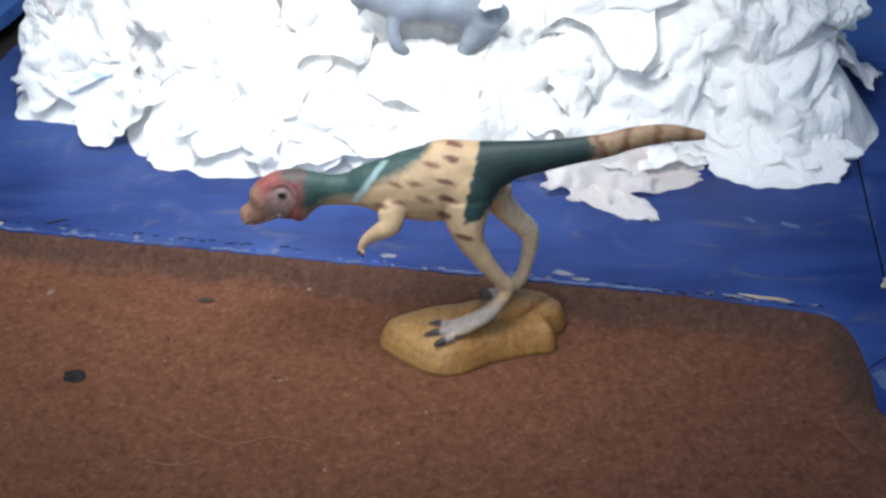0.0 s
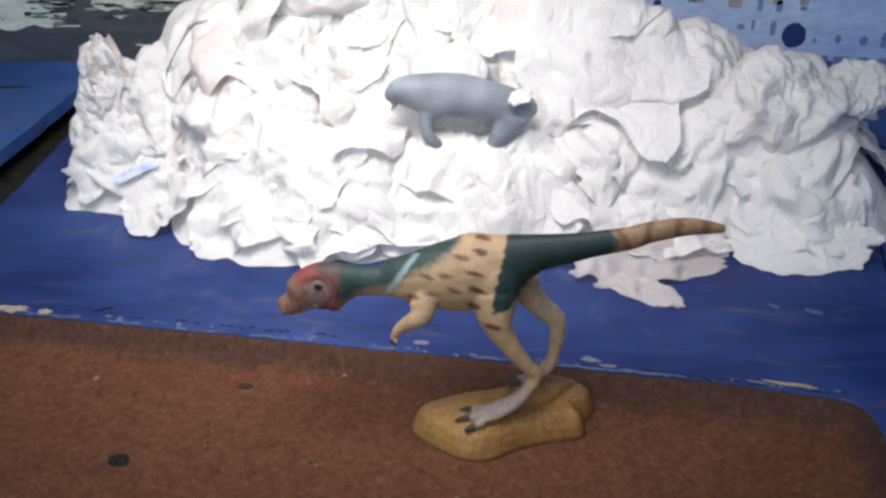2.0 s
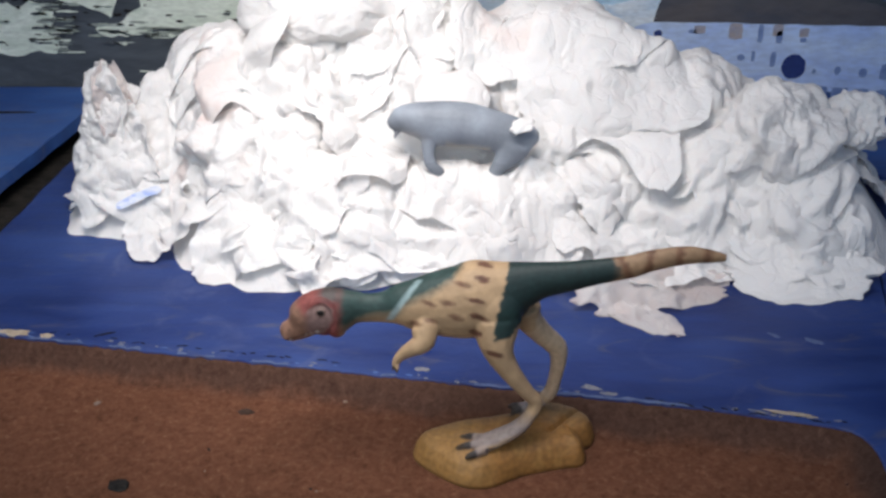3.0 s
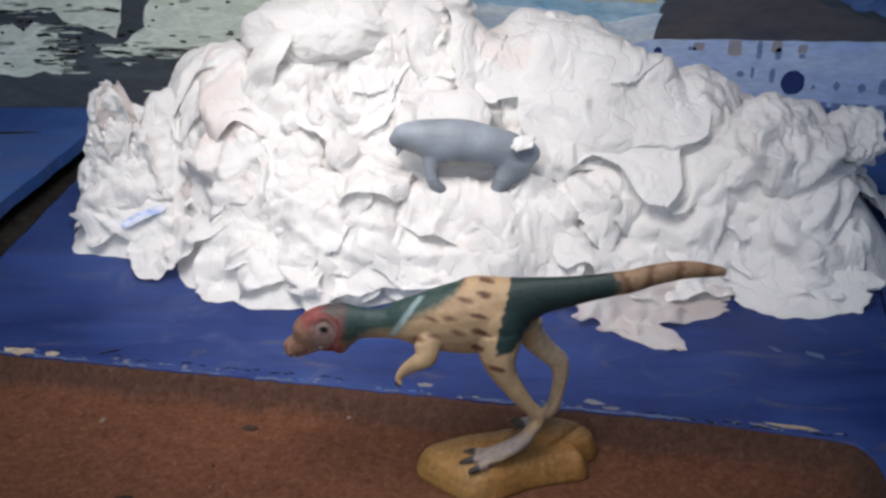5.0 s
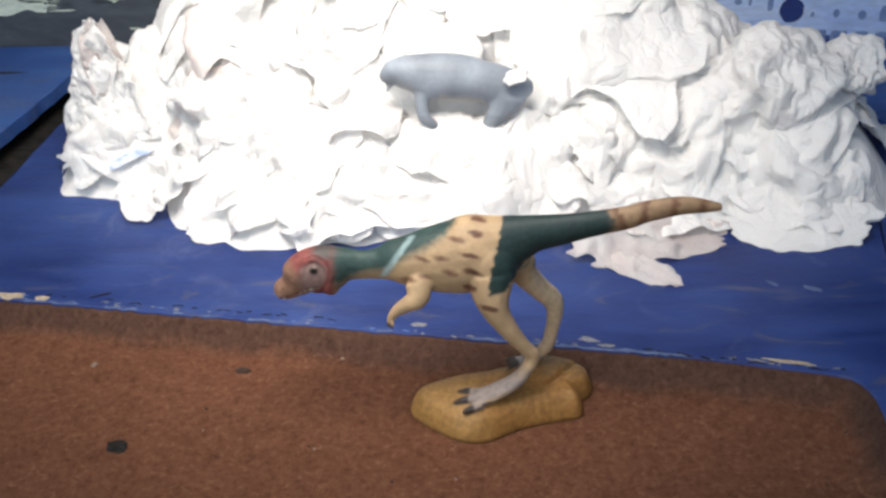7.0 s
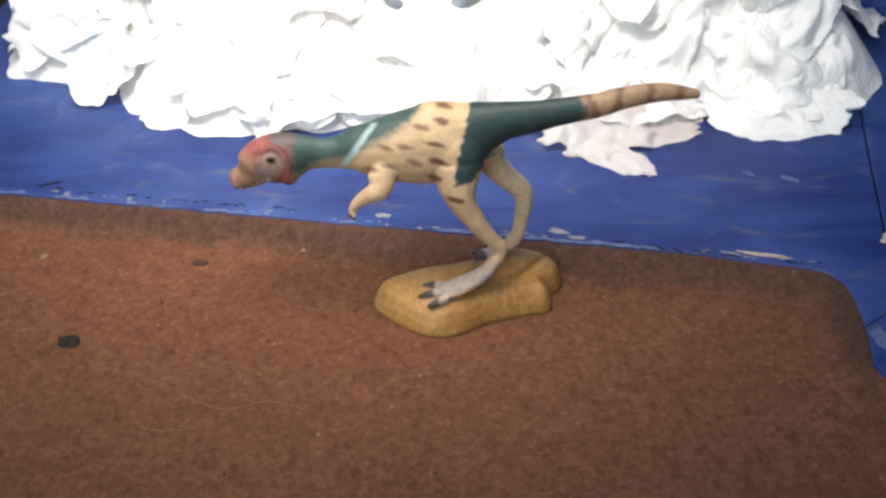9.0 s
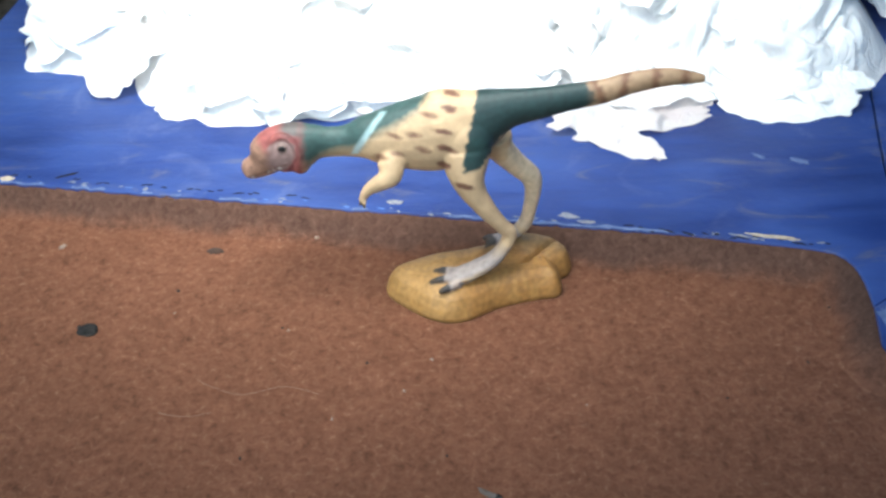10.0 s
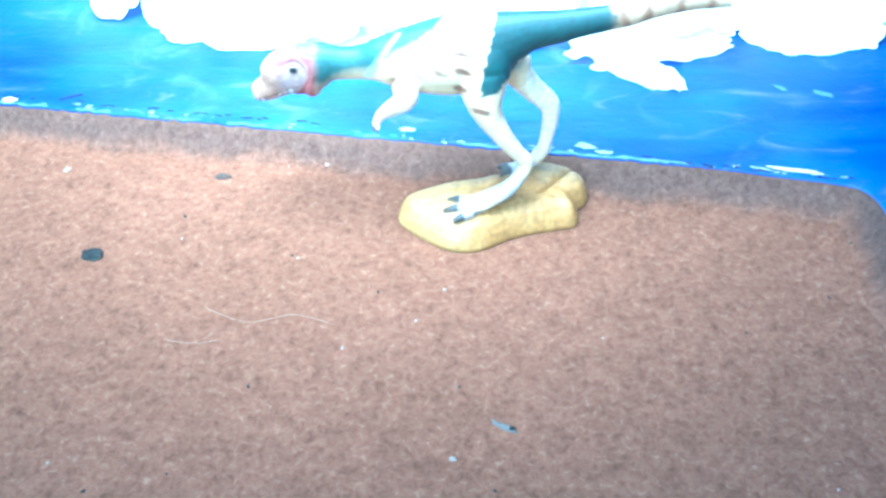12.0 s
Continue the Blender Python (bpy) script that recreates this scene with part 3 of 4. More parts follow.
def wad(label, x, y, z, rx, ry, rz, turn=(0, 0, 0), seed=1, soft=1.0, lumpy=0.20, low=TOP + 0.0004, mat=None):
    """A ball of crumpled paper, sizes in millimetres."""
    n = ball()
    rng = np.random.default_rng(seed)
    sizes = np.array([rx, ry, rz])
    size = (rx * ry * rz) ** (1 / 3)
    room = 1 + lumpy * np.array([noise.noise(Vector(c) * 1.6 + Vector((0, seed, 0))) for c in n])
    p = n * room[:, None] * sizes
    p = p + n * crumpled(p, seed, rng, 9 * size * size, soft, 1.7)[:, None]
    bm = bmesh.new()
    bmesh.ops.create_icosphere(bm, subdivisions=6, radius=1.0)
    for v, co in zip(bm.verts, p @ np.array(pose(0, 0, 0, *turn).to_3x3()).T / 1000):
        v.co = co
        v.co.z = max(v.co.z, low - z / 1000)
    ob = smooth(part("crumpled_tissue", bm, mat or TISSUE))
    ob.location = Vector((x, y, z)) / 1000
    BED_THINGS.append(ob)
    return tagged(ob, label, "tissue", "crumpled tissues of the heap")


# rounded bodies of the heap under its loose paper: place and half sizes in millimetres
LUMPS = np.array([(-166, 158, 32, 24, 20, 24), (-134, 154, 42, 30, 26, 26), (-118, 178, 55, 36, 26, 25), (-76, 166, 56, 32, 24, 27), (-95, 144, 36, 32, 26, 25),
                  (-32, 180, 64, 38, 28, 30), (30, 168, 53, 46, 28, 34), (22, 192, 60, 40, 26, 25), (84, 178, 38, 34, 26, 28), (-66, 206, 82, 46, 26, 24), (123, 154, 40, 25, 24, 23), (155, 158, 44, 17, 15, 15)]) / 1000
LUMPS_FRONT = np.array([(138, 126, 17, 38, 28, 22), (94, 130, 24, 28, 24, 25), (56, 130, 23, 36, 26, 23), (-30, 130, 18, 48, 33, 19), (10, 127, 17, 40, 33, 19), (-64, 126, 20, 40, 32, 23),
                        (-84, 104, 9, 27, 15, 9), (-110, 122, 20, 28, 20, 18), (-162, 141, 12, 26, 8, 9), (-46, 105, 9, 34, 14, 10), (-13, 150, 45, 36, 16, 22), (26, 105, 9, 36, 14, 11), (-14, 122, 22, 36, 20, 19)]) / 1000
GX, GY, GS = -0.215, 0.060, 0.001


def heap_height():
    """Height of the heap's rounded body on a millimetre grid."""
    x, y = np.meshgrid(GX + GS * np.arange(420), GY + GS * np.arange(210))
    foot = 0.102 + 1.6 * np.clip(-0.118 - x, 0, 0.022) + 0.10 * np.maximum(0, x - 0.08)
    cap = 0.060 + 0.024 * np.exp(-(((x + 0.06) / 0.05) ** 2)) - 0.030 * np.maximum(0, (x - 0.05) / 0.12)
    side = np.clip(np.minimum(x + 0.190, 0.178 - x) / 0.05, 0, 1) ** 0.6
    h = np.minimum((y - foot) * 0.95, cap * np.clip((0.262 - y) / 0.075, 0, 1)) * side
    h = np.maximum(h, 0) + TOP
    flat = np.stack([x.ravel(), y.ravel()], 1)
    shift = np.array([noise.noise_vector((a * 38, b * 38, 0.4)) for a, b in flat]).reshape(*x.shape, 3) * 0.011
    rough = np.array([crumple(Vector((a, b, 0)) * 42, 5.5, 1.0) for a, b in flat]).reshape(x.shape)
    for cx, cy, cz, rx, ry, rz in np.vstack([LUMPS, LUMPS_FRONT]):
        k = 1 - ((x + shift[..., 0] - cx) / rx) ** 2 - ((y + shift[..., 1] - cy) / ry) ** 2
        h = np.maximum(h, np.where(k > 0, cz + rz * np.sqrt(np.maximum(k, 0)), 0))
    h = h + 0.0022 * rough * np.clip((h - TOP) / 0.02, 0, 1)
    steep = 1.35 * GS
    for _ in range(90):
        h[:, 1:] = np.minimum(h[:, 1:], h[:, :-1] + steep)
        h[:, :-1] = np.minimum(h[:, :-1], h[:, 1:] + steep)
        h[1:] = np.minimum(h[1:], h[:-1] + steep)
    for _ in range(26):
        h[1:-1, 1:-1] = (h[1:-1, 1:-1] * 2 + h[:-2, 1:-1] + h[2:, 1:-1] + h[1:-1, :-2] + h[1:-1, 2:]) / 6
    return h


HEAP = heap_height()


def heap_at(x, y):
    u, v = np.clip((x - GX) / GS, 0, 418.9), np.clip((y - GY) / GS, 0, 208.9)
    i, j = u.astype(int), v.astype(int)
    f, g = u - i, v - j
    return (HEAP[j, i] * (1 - f) + HEAP[j, i + 1] * f) * (1 - g) + (HEAP[j + 1, i] * (1 - f) + HEAP[j + 1, i + 1] * f) * g


def trim(bm, rounds=3):
    """Keeps the largest piece of a torn sheet and rounds the steps of its border."""
    left, best = set(bm.verts), set()
    while left:
        heap, seen = [left.pop()], set()
        while heap:
            v = heap.pop()
            seen.add(v)
            for e in v.link_edges:
                o = e.other_vert(v)
                if o in left:
                    left.discard(o)
                    heap.append(o)
        if len(seen) > len(best):
            best = seen
    bmesh.ops.delete(bm, geom=[v for v in bm.verts if v not in best or not v.link_faces], context="VERTS")
    rim = {v: [e.other_vert(v) for e in v.link_edges if e.is_boundary] for v in bm.verts if v.is_boundary}
    for _ in range(rounds):
        moved = {v: (v.co + sum((o.co for o in near), Vector()) / len(near)) / 2 for v, near in rim.items() if near}
        for v, co in moved.items():
            v.co = co


def mound():
    nx, ny = 190, 100
    bm = bmesh.new()
    xs, ys = np.meshgrid(np.linspace(-0.19, 0.178, nx), np.linspace(0.086, 0.262, ny))
    zs = heap_at(xs, ys) - 0.0030
    rows = [[bm.verts.new((xs[j, i], ys[j, i], max(zs[j, i], TOP + 0.0002))) for i in range(nx)] for j in range(ny)]
    for j in range(ny - 1):
        for i in range(nx - 1):
            if zs[j:j + 2, i:i + 2].max() > TOP + 0.0006:
                bm.faces.new((rows[j][i], rows[j][i + 1], rows[j + 1][i + 1], rows[j + 1][i]))
    trim(bm, 4)
    return tagged(smooth(part("tissue_mound", bm, TISSUE)), "packed white tissue paper under the loose wads", "tissue")


BED_THINGS.append(mound())
SOFT = "loose white tissue wad with soft folds"
TIGHT = "tightly crumpled white tissue wad on the heap"
ROUND = "rounded white tissue wad with fine creases"
wad(TIGHT, -168, 160, 40, 9, 8, 26, (0, 8, 20), 2, 1.0, 0.35)
wad("large soft ball of white tissue on top of the heap", -71, 184, 93, 38, 23, 17, (0, -6, 6), 3, 0.42, 0.14)
wad("soft white tissue ball behind the top of the heap", -58, 210, 97, 41, 22, 22, (0, -4, 8), 23, 0.9, 0.22)
wad(SOFT, -34, 200, 93, 15, 12, 15, (0, 10, 0), 24, 1.4)
wad("round ball of white tissue with fine creases", 119, 143, 48, 26, 24, 23, (0, 10, 40), 10, 0.95, 0.10)
wad(ROUND, -77, 158, 58, 21, 16, 16, (0, 8, 20), 25, 1.1)
wad(ROUND, 154, 158, 47, 15, 14, 14, (0, -12, 12), 11, 1.2)


def drape(label, x0, y0, w, d, turn, seed, lift=0.001, soft=1.0, spacing=0.0008, ragged=0.22, curl=0.004, mat=TISSUE, fine_by=1.0):
    """A crumpled tissue laid over the heap; its torn border stands off here and there."""
    rng = np.random.default_rng(seed)
    nu, nv = int(w / spacing), int(d / spacing)
    uu, vv = np.meshgrid(np.linspace(-1, 1, nu), np.linspace(-1, 1, nv))
    c, s = math.cos(radians(turn)), math.sin(radians(turn))
    lx, ly = uu * w / 2, vv * d / 2
    x, y = x0 + lx * c - ly * s, y0 + lx * s + ly * c
    e = 0.0025
    slope_x, slope_y = (heap_at(x + e, y) - heap_at(x - e, y)) / (2 * e), (heap_at(x, y + e) - heap_at(x, y - e)) / (2 * e)
    up = np.stack([-slope_x, -slope_y, np.ones_like(x)], 2).reshape(-1, 3)
    up /= np.linalg.norm(up, axis=1, keepdims=True)
    p = np.stack([x, y, heap_at(x, y)], 2).reshape(-1, 3)
    rim = np.clip(((abs(uu) ** 4 + abs(vv) ** 4) ** 0.25).ravel() - 0.55, 0, 1)
    lean = np.array([noise.noise((a * 1.6 + seed, b * 1.6, 2.5)) for a, b in zip(uu.ravel(), vv.ravel())])
    off = lift + crumpled(p * 1000, seed, rng, w * d * 1e6, soft, fine_by) / 1000 + curl * 4 * rim * rim * np.clip(lean + 0.25, -0.4, 1)
    p = p + up * np.clip(off, -0.0025, lift + 0.0095)[:, None] + stray(p * 1000, 0.07, seed + 4) * 0.0015
    p[:, 2] = np.maximum(p[:, 2], TOP + 0.0005)
    bm = bmesh.new()
    grid = {}
    for j in range(nv):
        for i in range(nu):
            u, v = uu[j, i], vv[j, i]
            edge = (abs(u) ** 4 + abs(v) ** 4) ** 0.25 + ragged * noise.noise((u * 1.4 + seed, v * 1.4, 0.5)) + ragged * 0.35 * noise.noise((u * 6, v * 6 + seed, 1.5))
            if edge < 1 - ragged * 0.3:
                grid[i, j] = bm.verts.new(p[j * nu + i])
    for j in range(nv - 1):
        for i in range(nu - 1):
            q = [grid.get(k) for k in ((i, j), (i + 1, j), (i + 1, j + 1), (i, j + 1))]
            if all(q):
                bm.faces.new(q)
    trim(bm)
    ob = smooth(part("crumpled_tissue", bm, mat))
    BED_THINGS.append(ob)
    return tagged(ob, label, "tissue", "crumpled tissues of the heap")


CREASED = "crumpled white tissue with sharp creases on the heap"
PINKISH = "crumpled white tissue with faint pinkish stains"
flap_rng = random.Random(8)
# tissues laid from the back of the heap to its foot: row depth, first and last place, step, size
for row, (y, x0, x1, step, w, d) in enumerate(((0.214, -0.10, 0.11, 0.055, 0.085, 0.052), (0.192, -0.124, 0.125, 0.048, 0.080, 0.052), (0.170, -0.150, 0.150, 0.048, 0.078, 0.050), (0.150, -0.148, 0.155, 0.046, 0.076, 0.046),
                                                 (0.130, -0.120, 0.155, 0.046, 0.076, 0.046), (0.112, -0.095, 0.150, 0.044, 0.072, 0.040))):
    for n in range(int((x1 - x0) / step) + 1):
        x = x0 + n * step + flap_rng.uniform(-0.008, 0.008)
        stained = -0.125 < x < -0.075 and 0.14 < y < 0.175
        drape(PINKISH if stained else CREASED, x, y + flap_rng.uniform(-0.006, 0.006), w * flap_rng.uniform(0.8, 1.2), d * flap_rng.uniform(0.8, 1.2), flap_rng.uniform(-35, 35), 300 + 20 * row + n,
              flap_rng.uniform(0.0006, 0.0036), flap_rng.uniform(0.6, 0.95) + (0.15 if x < -0.10 else -0.25 if -0.06 < x < 0.03 and y < 0.14 else 0.0), curl=0.001 if y > 0.16 else 0.004, mat=STAINED if stained else TISSUE, fine_by=1.7 if x < -0.10 else 1.1 if x > 0.10 else 1.0)
drape("broad smooth white tissue with a hanging corner", 0.050, 0.158, 0.078, 0.056, -28, 801, 0.0105, 0.30, curl=0.005, ragged=0.10)
drape("large white tissue with broad facets", 0.024, 0.182, 0.096, 0.050, 8, 802, 0.0090, 0.42, ragged=0.14)
drape("crumpled white tissue at the low end of the heap", -0.1655, 0.1530, 0.042, 0.038, 25, 804, 0.0030, 1.0, curl=0.004, fine_by=1.9)
drape("wide leaf of white tissue folded over the heap", -0.116, 0.174, 0.066, 0.040, -8, 803, 0.0055, 0.7, curl=0.0, ragged=0.16)
for n in range(4):
    drape("narrow layered fold of white tissue", -0.046 + 0.003 * n, 0.162 + 0.007 * n, 0.052, 0.015, 24 + 3 * n, 810 + n, 0.0036 + 0.0007 * n, 0.45, 0.0006, 0.14, 0.0012, fine_by=1.5)
drape("smooth white tissue apron at the foot of the heap", -0.035, 0.112, 0.110, 0.036, -2, 820, 0.0040, 0.5, ragged=0.16)
for n, (x, y) in enumerate(((-0.104, 0.110), (-0.086, 0.099), (-0.060, 0.099), (-0.036, 0.102), (-0.008, 0.106), (0.022, 0.108), (0.050, 0.110), (0.084, 0.114), (0.112, 0.112), (0.140, 0.108))):
    drape(CREASED, x, y, 0.034, 0.018, flap_rng.uniform(-25, 25), 600 + n, 0.0014, 0.8, 0.0008, 0.34, 0.002)


def sheet(label, origin, u_axis, v_axis, nu, nv, amp, seed, curl=0.0, ragged=0.30, mat=TISSUE):
    """A thin crumpled sheet with torn edges; u and v span it in metres."""
    o, ua, va = Vector(origin), Vector(u_axis), Vector(v_axis)
    n = ua.cross(va).normalized()
    if n.z < 0:
        n = -n
    rng = np.random.default_rng(int(seed))
    uv = np.array([(i / nu * 2 - 1, j / nv * 2 - 1, 0.0) for j in range(nv + 1) for i in range(nu + 1)])
    span = uv * (1.0, va.length / ua.length, 1.0)
    span = span + np.array([noise.noise_vector(Vector(c) * 2.5 + Vector((seed, 0, 0))) for c in span]) * 0.14
    h = 0.50 * folds(span, 10, 0.6, False, rng) + 0.42 * folds(span, 36, 0.28, True, rng) + 0.26 * folds(span, 110, 0.15, True, rng)
    bm = bmesh.new()
    grid = {}
    for j in range(nv + 1):
        for i in range(nu + 1):
            u, v = uv[j * (nu + 1) + i][:2]
            edge = (abs(u) ** 3 + abs(v) ** 3) ** (1 / 3) + ragged * noise.noise((u * 2.2 + seed, v * 2.2, 0.5)) + ragged * 0.5 * noise.noise((u * 7, v * 7 + seed, 1.5))
            if edge > 1 - ragged * 0.6:
                continue
            p = o + ua * u + va * v + n * (amp * h[j * (nu + 1) + i] + curl * u * u)
            p.z = max(p.z, TOP + 0.0006)
            grid[i, j] = bm.verts.new(p)
    for j in range(nv):
        for i in range(nu):
            q = [grid.get(k) for k in ((i, j), (i + 1, j), (i + 1, j + 1), (i, j + 1))]
            if all(q):
                bm.faces.new(q)
    trim(bm)
    ob = smooth(part("tissue_sheet", bm, mat))
    mod = ob.modifiers.new("thickness", "SOLIDIFY")
    mod.thickness = 0.0005
    BED_THINGS.append(ob)
    return tagged(ob, label, "tissue", "loose tissue sheets of the heap")


sheet("thin torn white tissue lying on the blue board", (0.056, 0.086, 0.011), (0.044, 0.006, 0), (0.001, 0.017, 0.006), 70, 40, 0.004, 31.0, mat=THIN)
sheet("thin torn white tissue corner on the blue board", (0.057, 0.0685, 0.008), (0.015, -0.005, 0), (-0.004, 0.010, 0.001), 40, 30, 0.002, 37.0, mat=THIN)
sheet("thin white tissue skirt at the foot of the heap", (0.126, 0.096, 0.012), (0.038, -0.006, 0), (0.002, 0.016, 0.008), 80, 50, 0.0014, 43.0)
UPRIGHT = "upright folded white tissue at the end of the heap"
sheet(UPRIGHT, (-0.1690, 0.1525, 0.0500), (0.0110, -0.0030, 0.0010), (0.0010, 0.0060, 0.0290), 50, 90, 0.0022, 48.0, ragged=0.13)
sheet(UPRIGHT, (-0.1630, 0.1545, 0.0520), (0.0080, 0.0040, 0.0000), (-0.0030, 0.0040, 0.0270), 40, 80, 0.0022, 52.0, ragged=0.14, mat=THIN)
sheet(UPRIGHT, (-0.1560, 0.1500, 0.0420), (0.0100, -0.0060, 0.0020), (-0.0040, 0.0070, 0.0200), 50, 70, 0.0022, 55.0, ragged=0.14)
sheet(UPRIGHT, (-0.1760, 0.1500, 0.0380), (0.0080, -0.0060, 0.0000), (0.0040, 0.0060, 0.0200), 40, 60, 0.0020, 57.0, ragged=0.14)
drape("blue smeared tissue fold low on the heap", -0.1525, 0.1385, 0.019, 0.0036, 16, 701, 0.0054, 0.3, 0.0005, 0.2, 0.0, mat=SMEAR, fine_by=1.6)

# ---- small figurine on the heap ----


def tube(bm, stations, ring=16, caps=True):
    """A closed tube through stations of (x, y, z, half height, half width), in millimetres."""
    pts = [Vector(st[:3]) for st in stations]
    rings = []
    for i, st in enumerate(stations):
        d = (pts[min(i + 1, len(pts) - 1)] - pts[max(i - 1, 0)]).normalized()
        side = Vector((0, 1, 0)) - d * d.y
        side = (side if side.length > 0.2 else Vector((1, 0, 0))).normalized()
        up = d.cross(side)
        a, b = st[3], st[4]
        rings.append([bm.verts.new((pts[i] + up * a * math.sin(2 * math.pi * k / ring) + side * b * math.cos(2 * math.pi * k / ring)) / 1000) for k in range(ring)])
    for lo, hi in zip(rings, rings[1:]):
        for k in range(ring):
            m = (k + 1) % ring
            bm.faces.new((lo[k], lo[m], hi[m], hi[k]))
    bm.faces.new(rings[0][::-1])
    bm.faces.new(rings[-1])


def smooth_path(stations, steps=4):
    """Catmull-Rom stations between the given ones."""
    a = np.array(stations, float)
    out = []
    for i in range(len(a) - 1):
        p0, p1, p2, p3 = a[max(i - 1, 0)], a[i], a[i + 1], a[min(i + 2, len(a) - 1)]
        for k in range(steps):
            t = k / steps
            out.append(0.5 * (2 * p1 + (p2 - p0) * t + (2 * p0 - 5 * p1 + 4 * p2 - p3) * t * t + (3 * p1 - p0 - 3 * p2 + p3) * t ** 3))
    out.append(a[-1])
    return [tuple(max(v, 0.4) if n > 2 else v for n, v in enumerate(row)) for row in out]


def blob(bm, c, r):
    made = bmesh.ops.create_icosphere(bm, subdivisions=4, radius=1.0)
    for v in made["verts"]:
        v.co = Vector((c[0] + v.co.x * r[0], c[1] + v.co.y * r[1], c[2] + v.co.z * r[2])) / 1000


def fused(name, bm, voxel, rounds, pigment, material, carve=None):
    """Melts overlapping closed shapes into one skin, softens it and stores its pigment."""
    bmesh.ops.recalc_face_normals(bm, faces=bm.faces)
    raw = bpy.data.meshes.new(name)
    bm.to_mesh(raw)
    bm.free()
    tmp = new(name, raw)
    mod = tmp.modifiers.new("skin", "REMESH")
    mod.mode, mod.voxel_size = "VOXEL", voxel
    soft = tmp.modifiers.new("soften", "SMOOTH")
    soft.factor, soft.iterations = 0.5, rounds
    me = bpy.data.meshes.new_from_object(tmp.evaluated_get(bpy.context.evaluated_depsgraph_get()))
    bpy.data.objects.remove(tmp)
    me.name = name
    me.materials.clear()
    me.materials.append(material)
    co = np.empty(len(me.vertices) * 3)
    me.vertices.foreach_get("co", co)
    co = co.reshape(-1, 3)
    co[:, 2] = np.maximum(co[:, 2], 0.0)
    if carve is not None:
        co = carve(co)
    me.vertices.foreach_set("co", co.ravel())
    tint = me.color_attributes.new("pigment", "FLOAT_COLOR", "POINT")
    rgba = np.ones((len(co), 4))
    rgba[:, :3] = pigment(co * 1000)
    tint.data.foreach_set("color", rgba.ravel())
    return smooth(new(name, me))


def grain(p, freq, seed):
    return np.array([noise.noise(Vector(q) * freq + Vector((seed, 0, 0))) for q in p])


def small_figurine():
    bm = bmesh.new()
    tube(bm, smooth_path([(-43.4, 126, 63.0, 1.4, 1.4), (-42.6, 126, 63.6, 2.8, 2.6), (-40.3, 126, 64.8, 4.6, 4.0), (-37.5, 126, 66.0, 6.1, 5.0), (-31.1, 126, 65.8, 7.7, 6.4), (-24.2, 126, 64.4, 9.4, 7.6), (-12.8, 126, 63.8, 9.4, 7.8),
                          (-1.3, 126, 61.2, 8.6, 7.2), (6.8, 126, 58.8, 8.2, 6.6), (12.5, 126, 58.5, 6.2, 5.2), (16.4, 126, 58.3, 3.4, 3.2), (17.8, 126, 58.2, 1.6, 1.6)], 3), 20)
    tube(bm, smooth_path([(-27.0, 123, 60, 3.6, 3.4), (-27.4, 122, 53, 2.7, 2.6), (-26.4, 121, 48, 2.5, 2.4), (-23.4, 121, 45, 2.3, 2.3), (-21.5, 122, 41, 2.0, 2.0), (-21.0, 123, 36, 2.0, 2.0)]), 14)
    tube(bm, smooth_path([(7.5, 123, 57, 7.5, 4.5), (4.8, 122, 51.5, 5.4, 3.8), (1.0, 121.5, 46, 3.4, 3.0), (-1.6, 121, 41, 2.6, 2.6), (-2.6, 122, 35, 2.4, 2.4)]), 14)
    tube(bm, smooth_path([(12.5, 125, 58, 4.0, 3.6), (8.5, 123, 53, 4.4, 3.6), (3.5, 122, 48.5, 3.4, 3.0)]), 14)
    tube(bm, [(-39.8, 124, 61.6, 1.2, 1.0), (-41.0, 123, 60.0, 0.9, 0.8), (-41.8, 122.5, 58.8, 0.4, 0.4)], 8)

    def pigment(p):
        g = grain(p, 0.10, 4.0)
        col = np.tile([0.25, 0.28, 0.325], (len(p), 1)) * (1 + 0.5 * g)[:, None]
        belly = np.clip((57.5 - p[:, 2] - 0.15 * p[:, 0] + g * 3) / 4, 0, 1) * (np.abs(p[:, 0] + 11) < 9) * (p[:, 2] > 51)
        col = col * (1 - 0.75 * belly[:, None]) + np.array([0.52, 0.47, 0.36]) * 0.75 * belly[:, None]
        cheek = np.exp(-(((p[:, 0] + 35) / 4.5) ** 2 + ((p[:, 2] - 60) / 3) ** 2))
        col = col * (1 - 0.6 * cheek[:, None]) + np.array([0.48, 0.44, 0.41]) * 0.6 * cheek[:, None]
        leg = (p[:, 2] < 50)[:, None] * 0.18
        return col * (1 - leg)

    ob = fused("animal_figurine", bm, 0.0007, 3, pigment, PLASTIC)
    return tagged(ob, "small slate grey plastic animal figurine standing in tissue", "figurine")


figurine = small_figurine()
BED_THINGS.append(figurine)
sheet("tiny white tissue scrap on the grey figurine", (0.0105, 0.1185, 0.0670), (0.0062, 0.001, 0.0022), (-0.0006, 0.0026, 0.0034), 22, 16, 0.0008, 61.0)

# raised a little above the felt by scaling about the camera, view unchanged
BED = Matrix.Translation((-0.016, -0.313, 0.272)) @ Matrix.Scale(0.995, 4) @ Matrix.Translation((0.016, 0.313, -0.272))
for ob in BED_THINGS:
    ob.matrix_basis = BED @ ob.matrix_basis

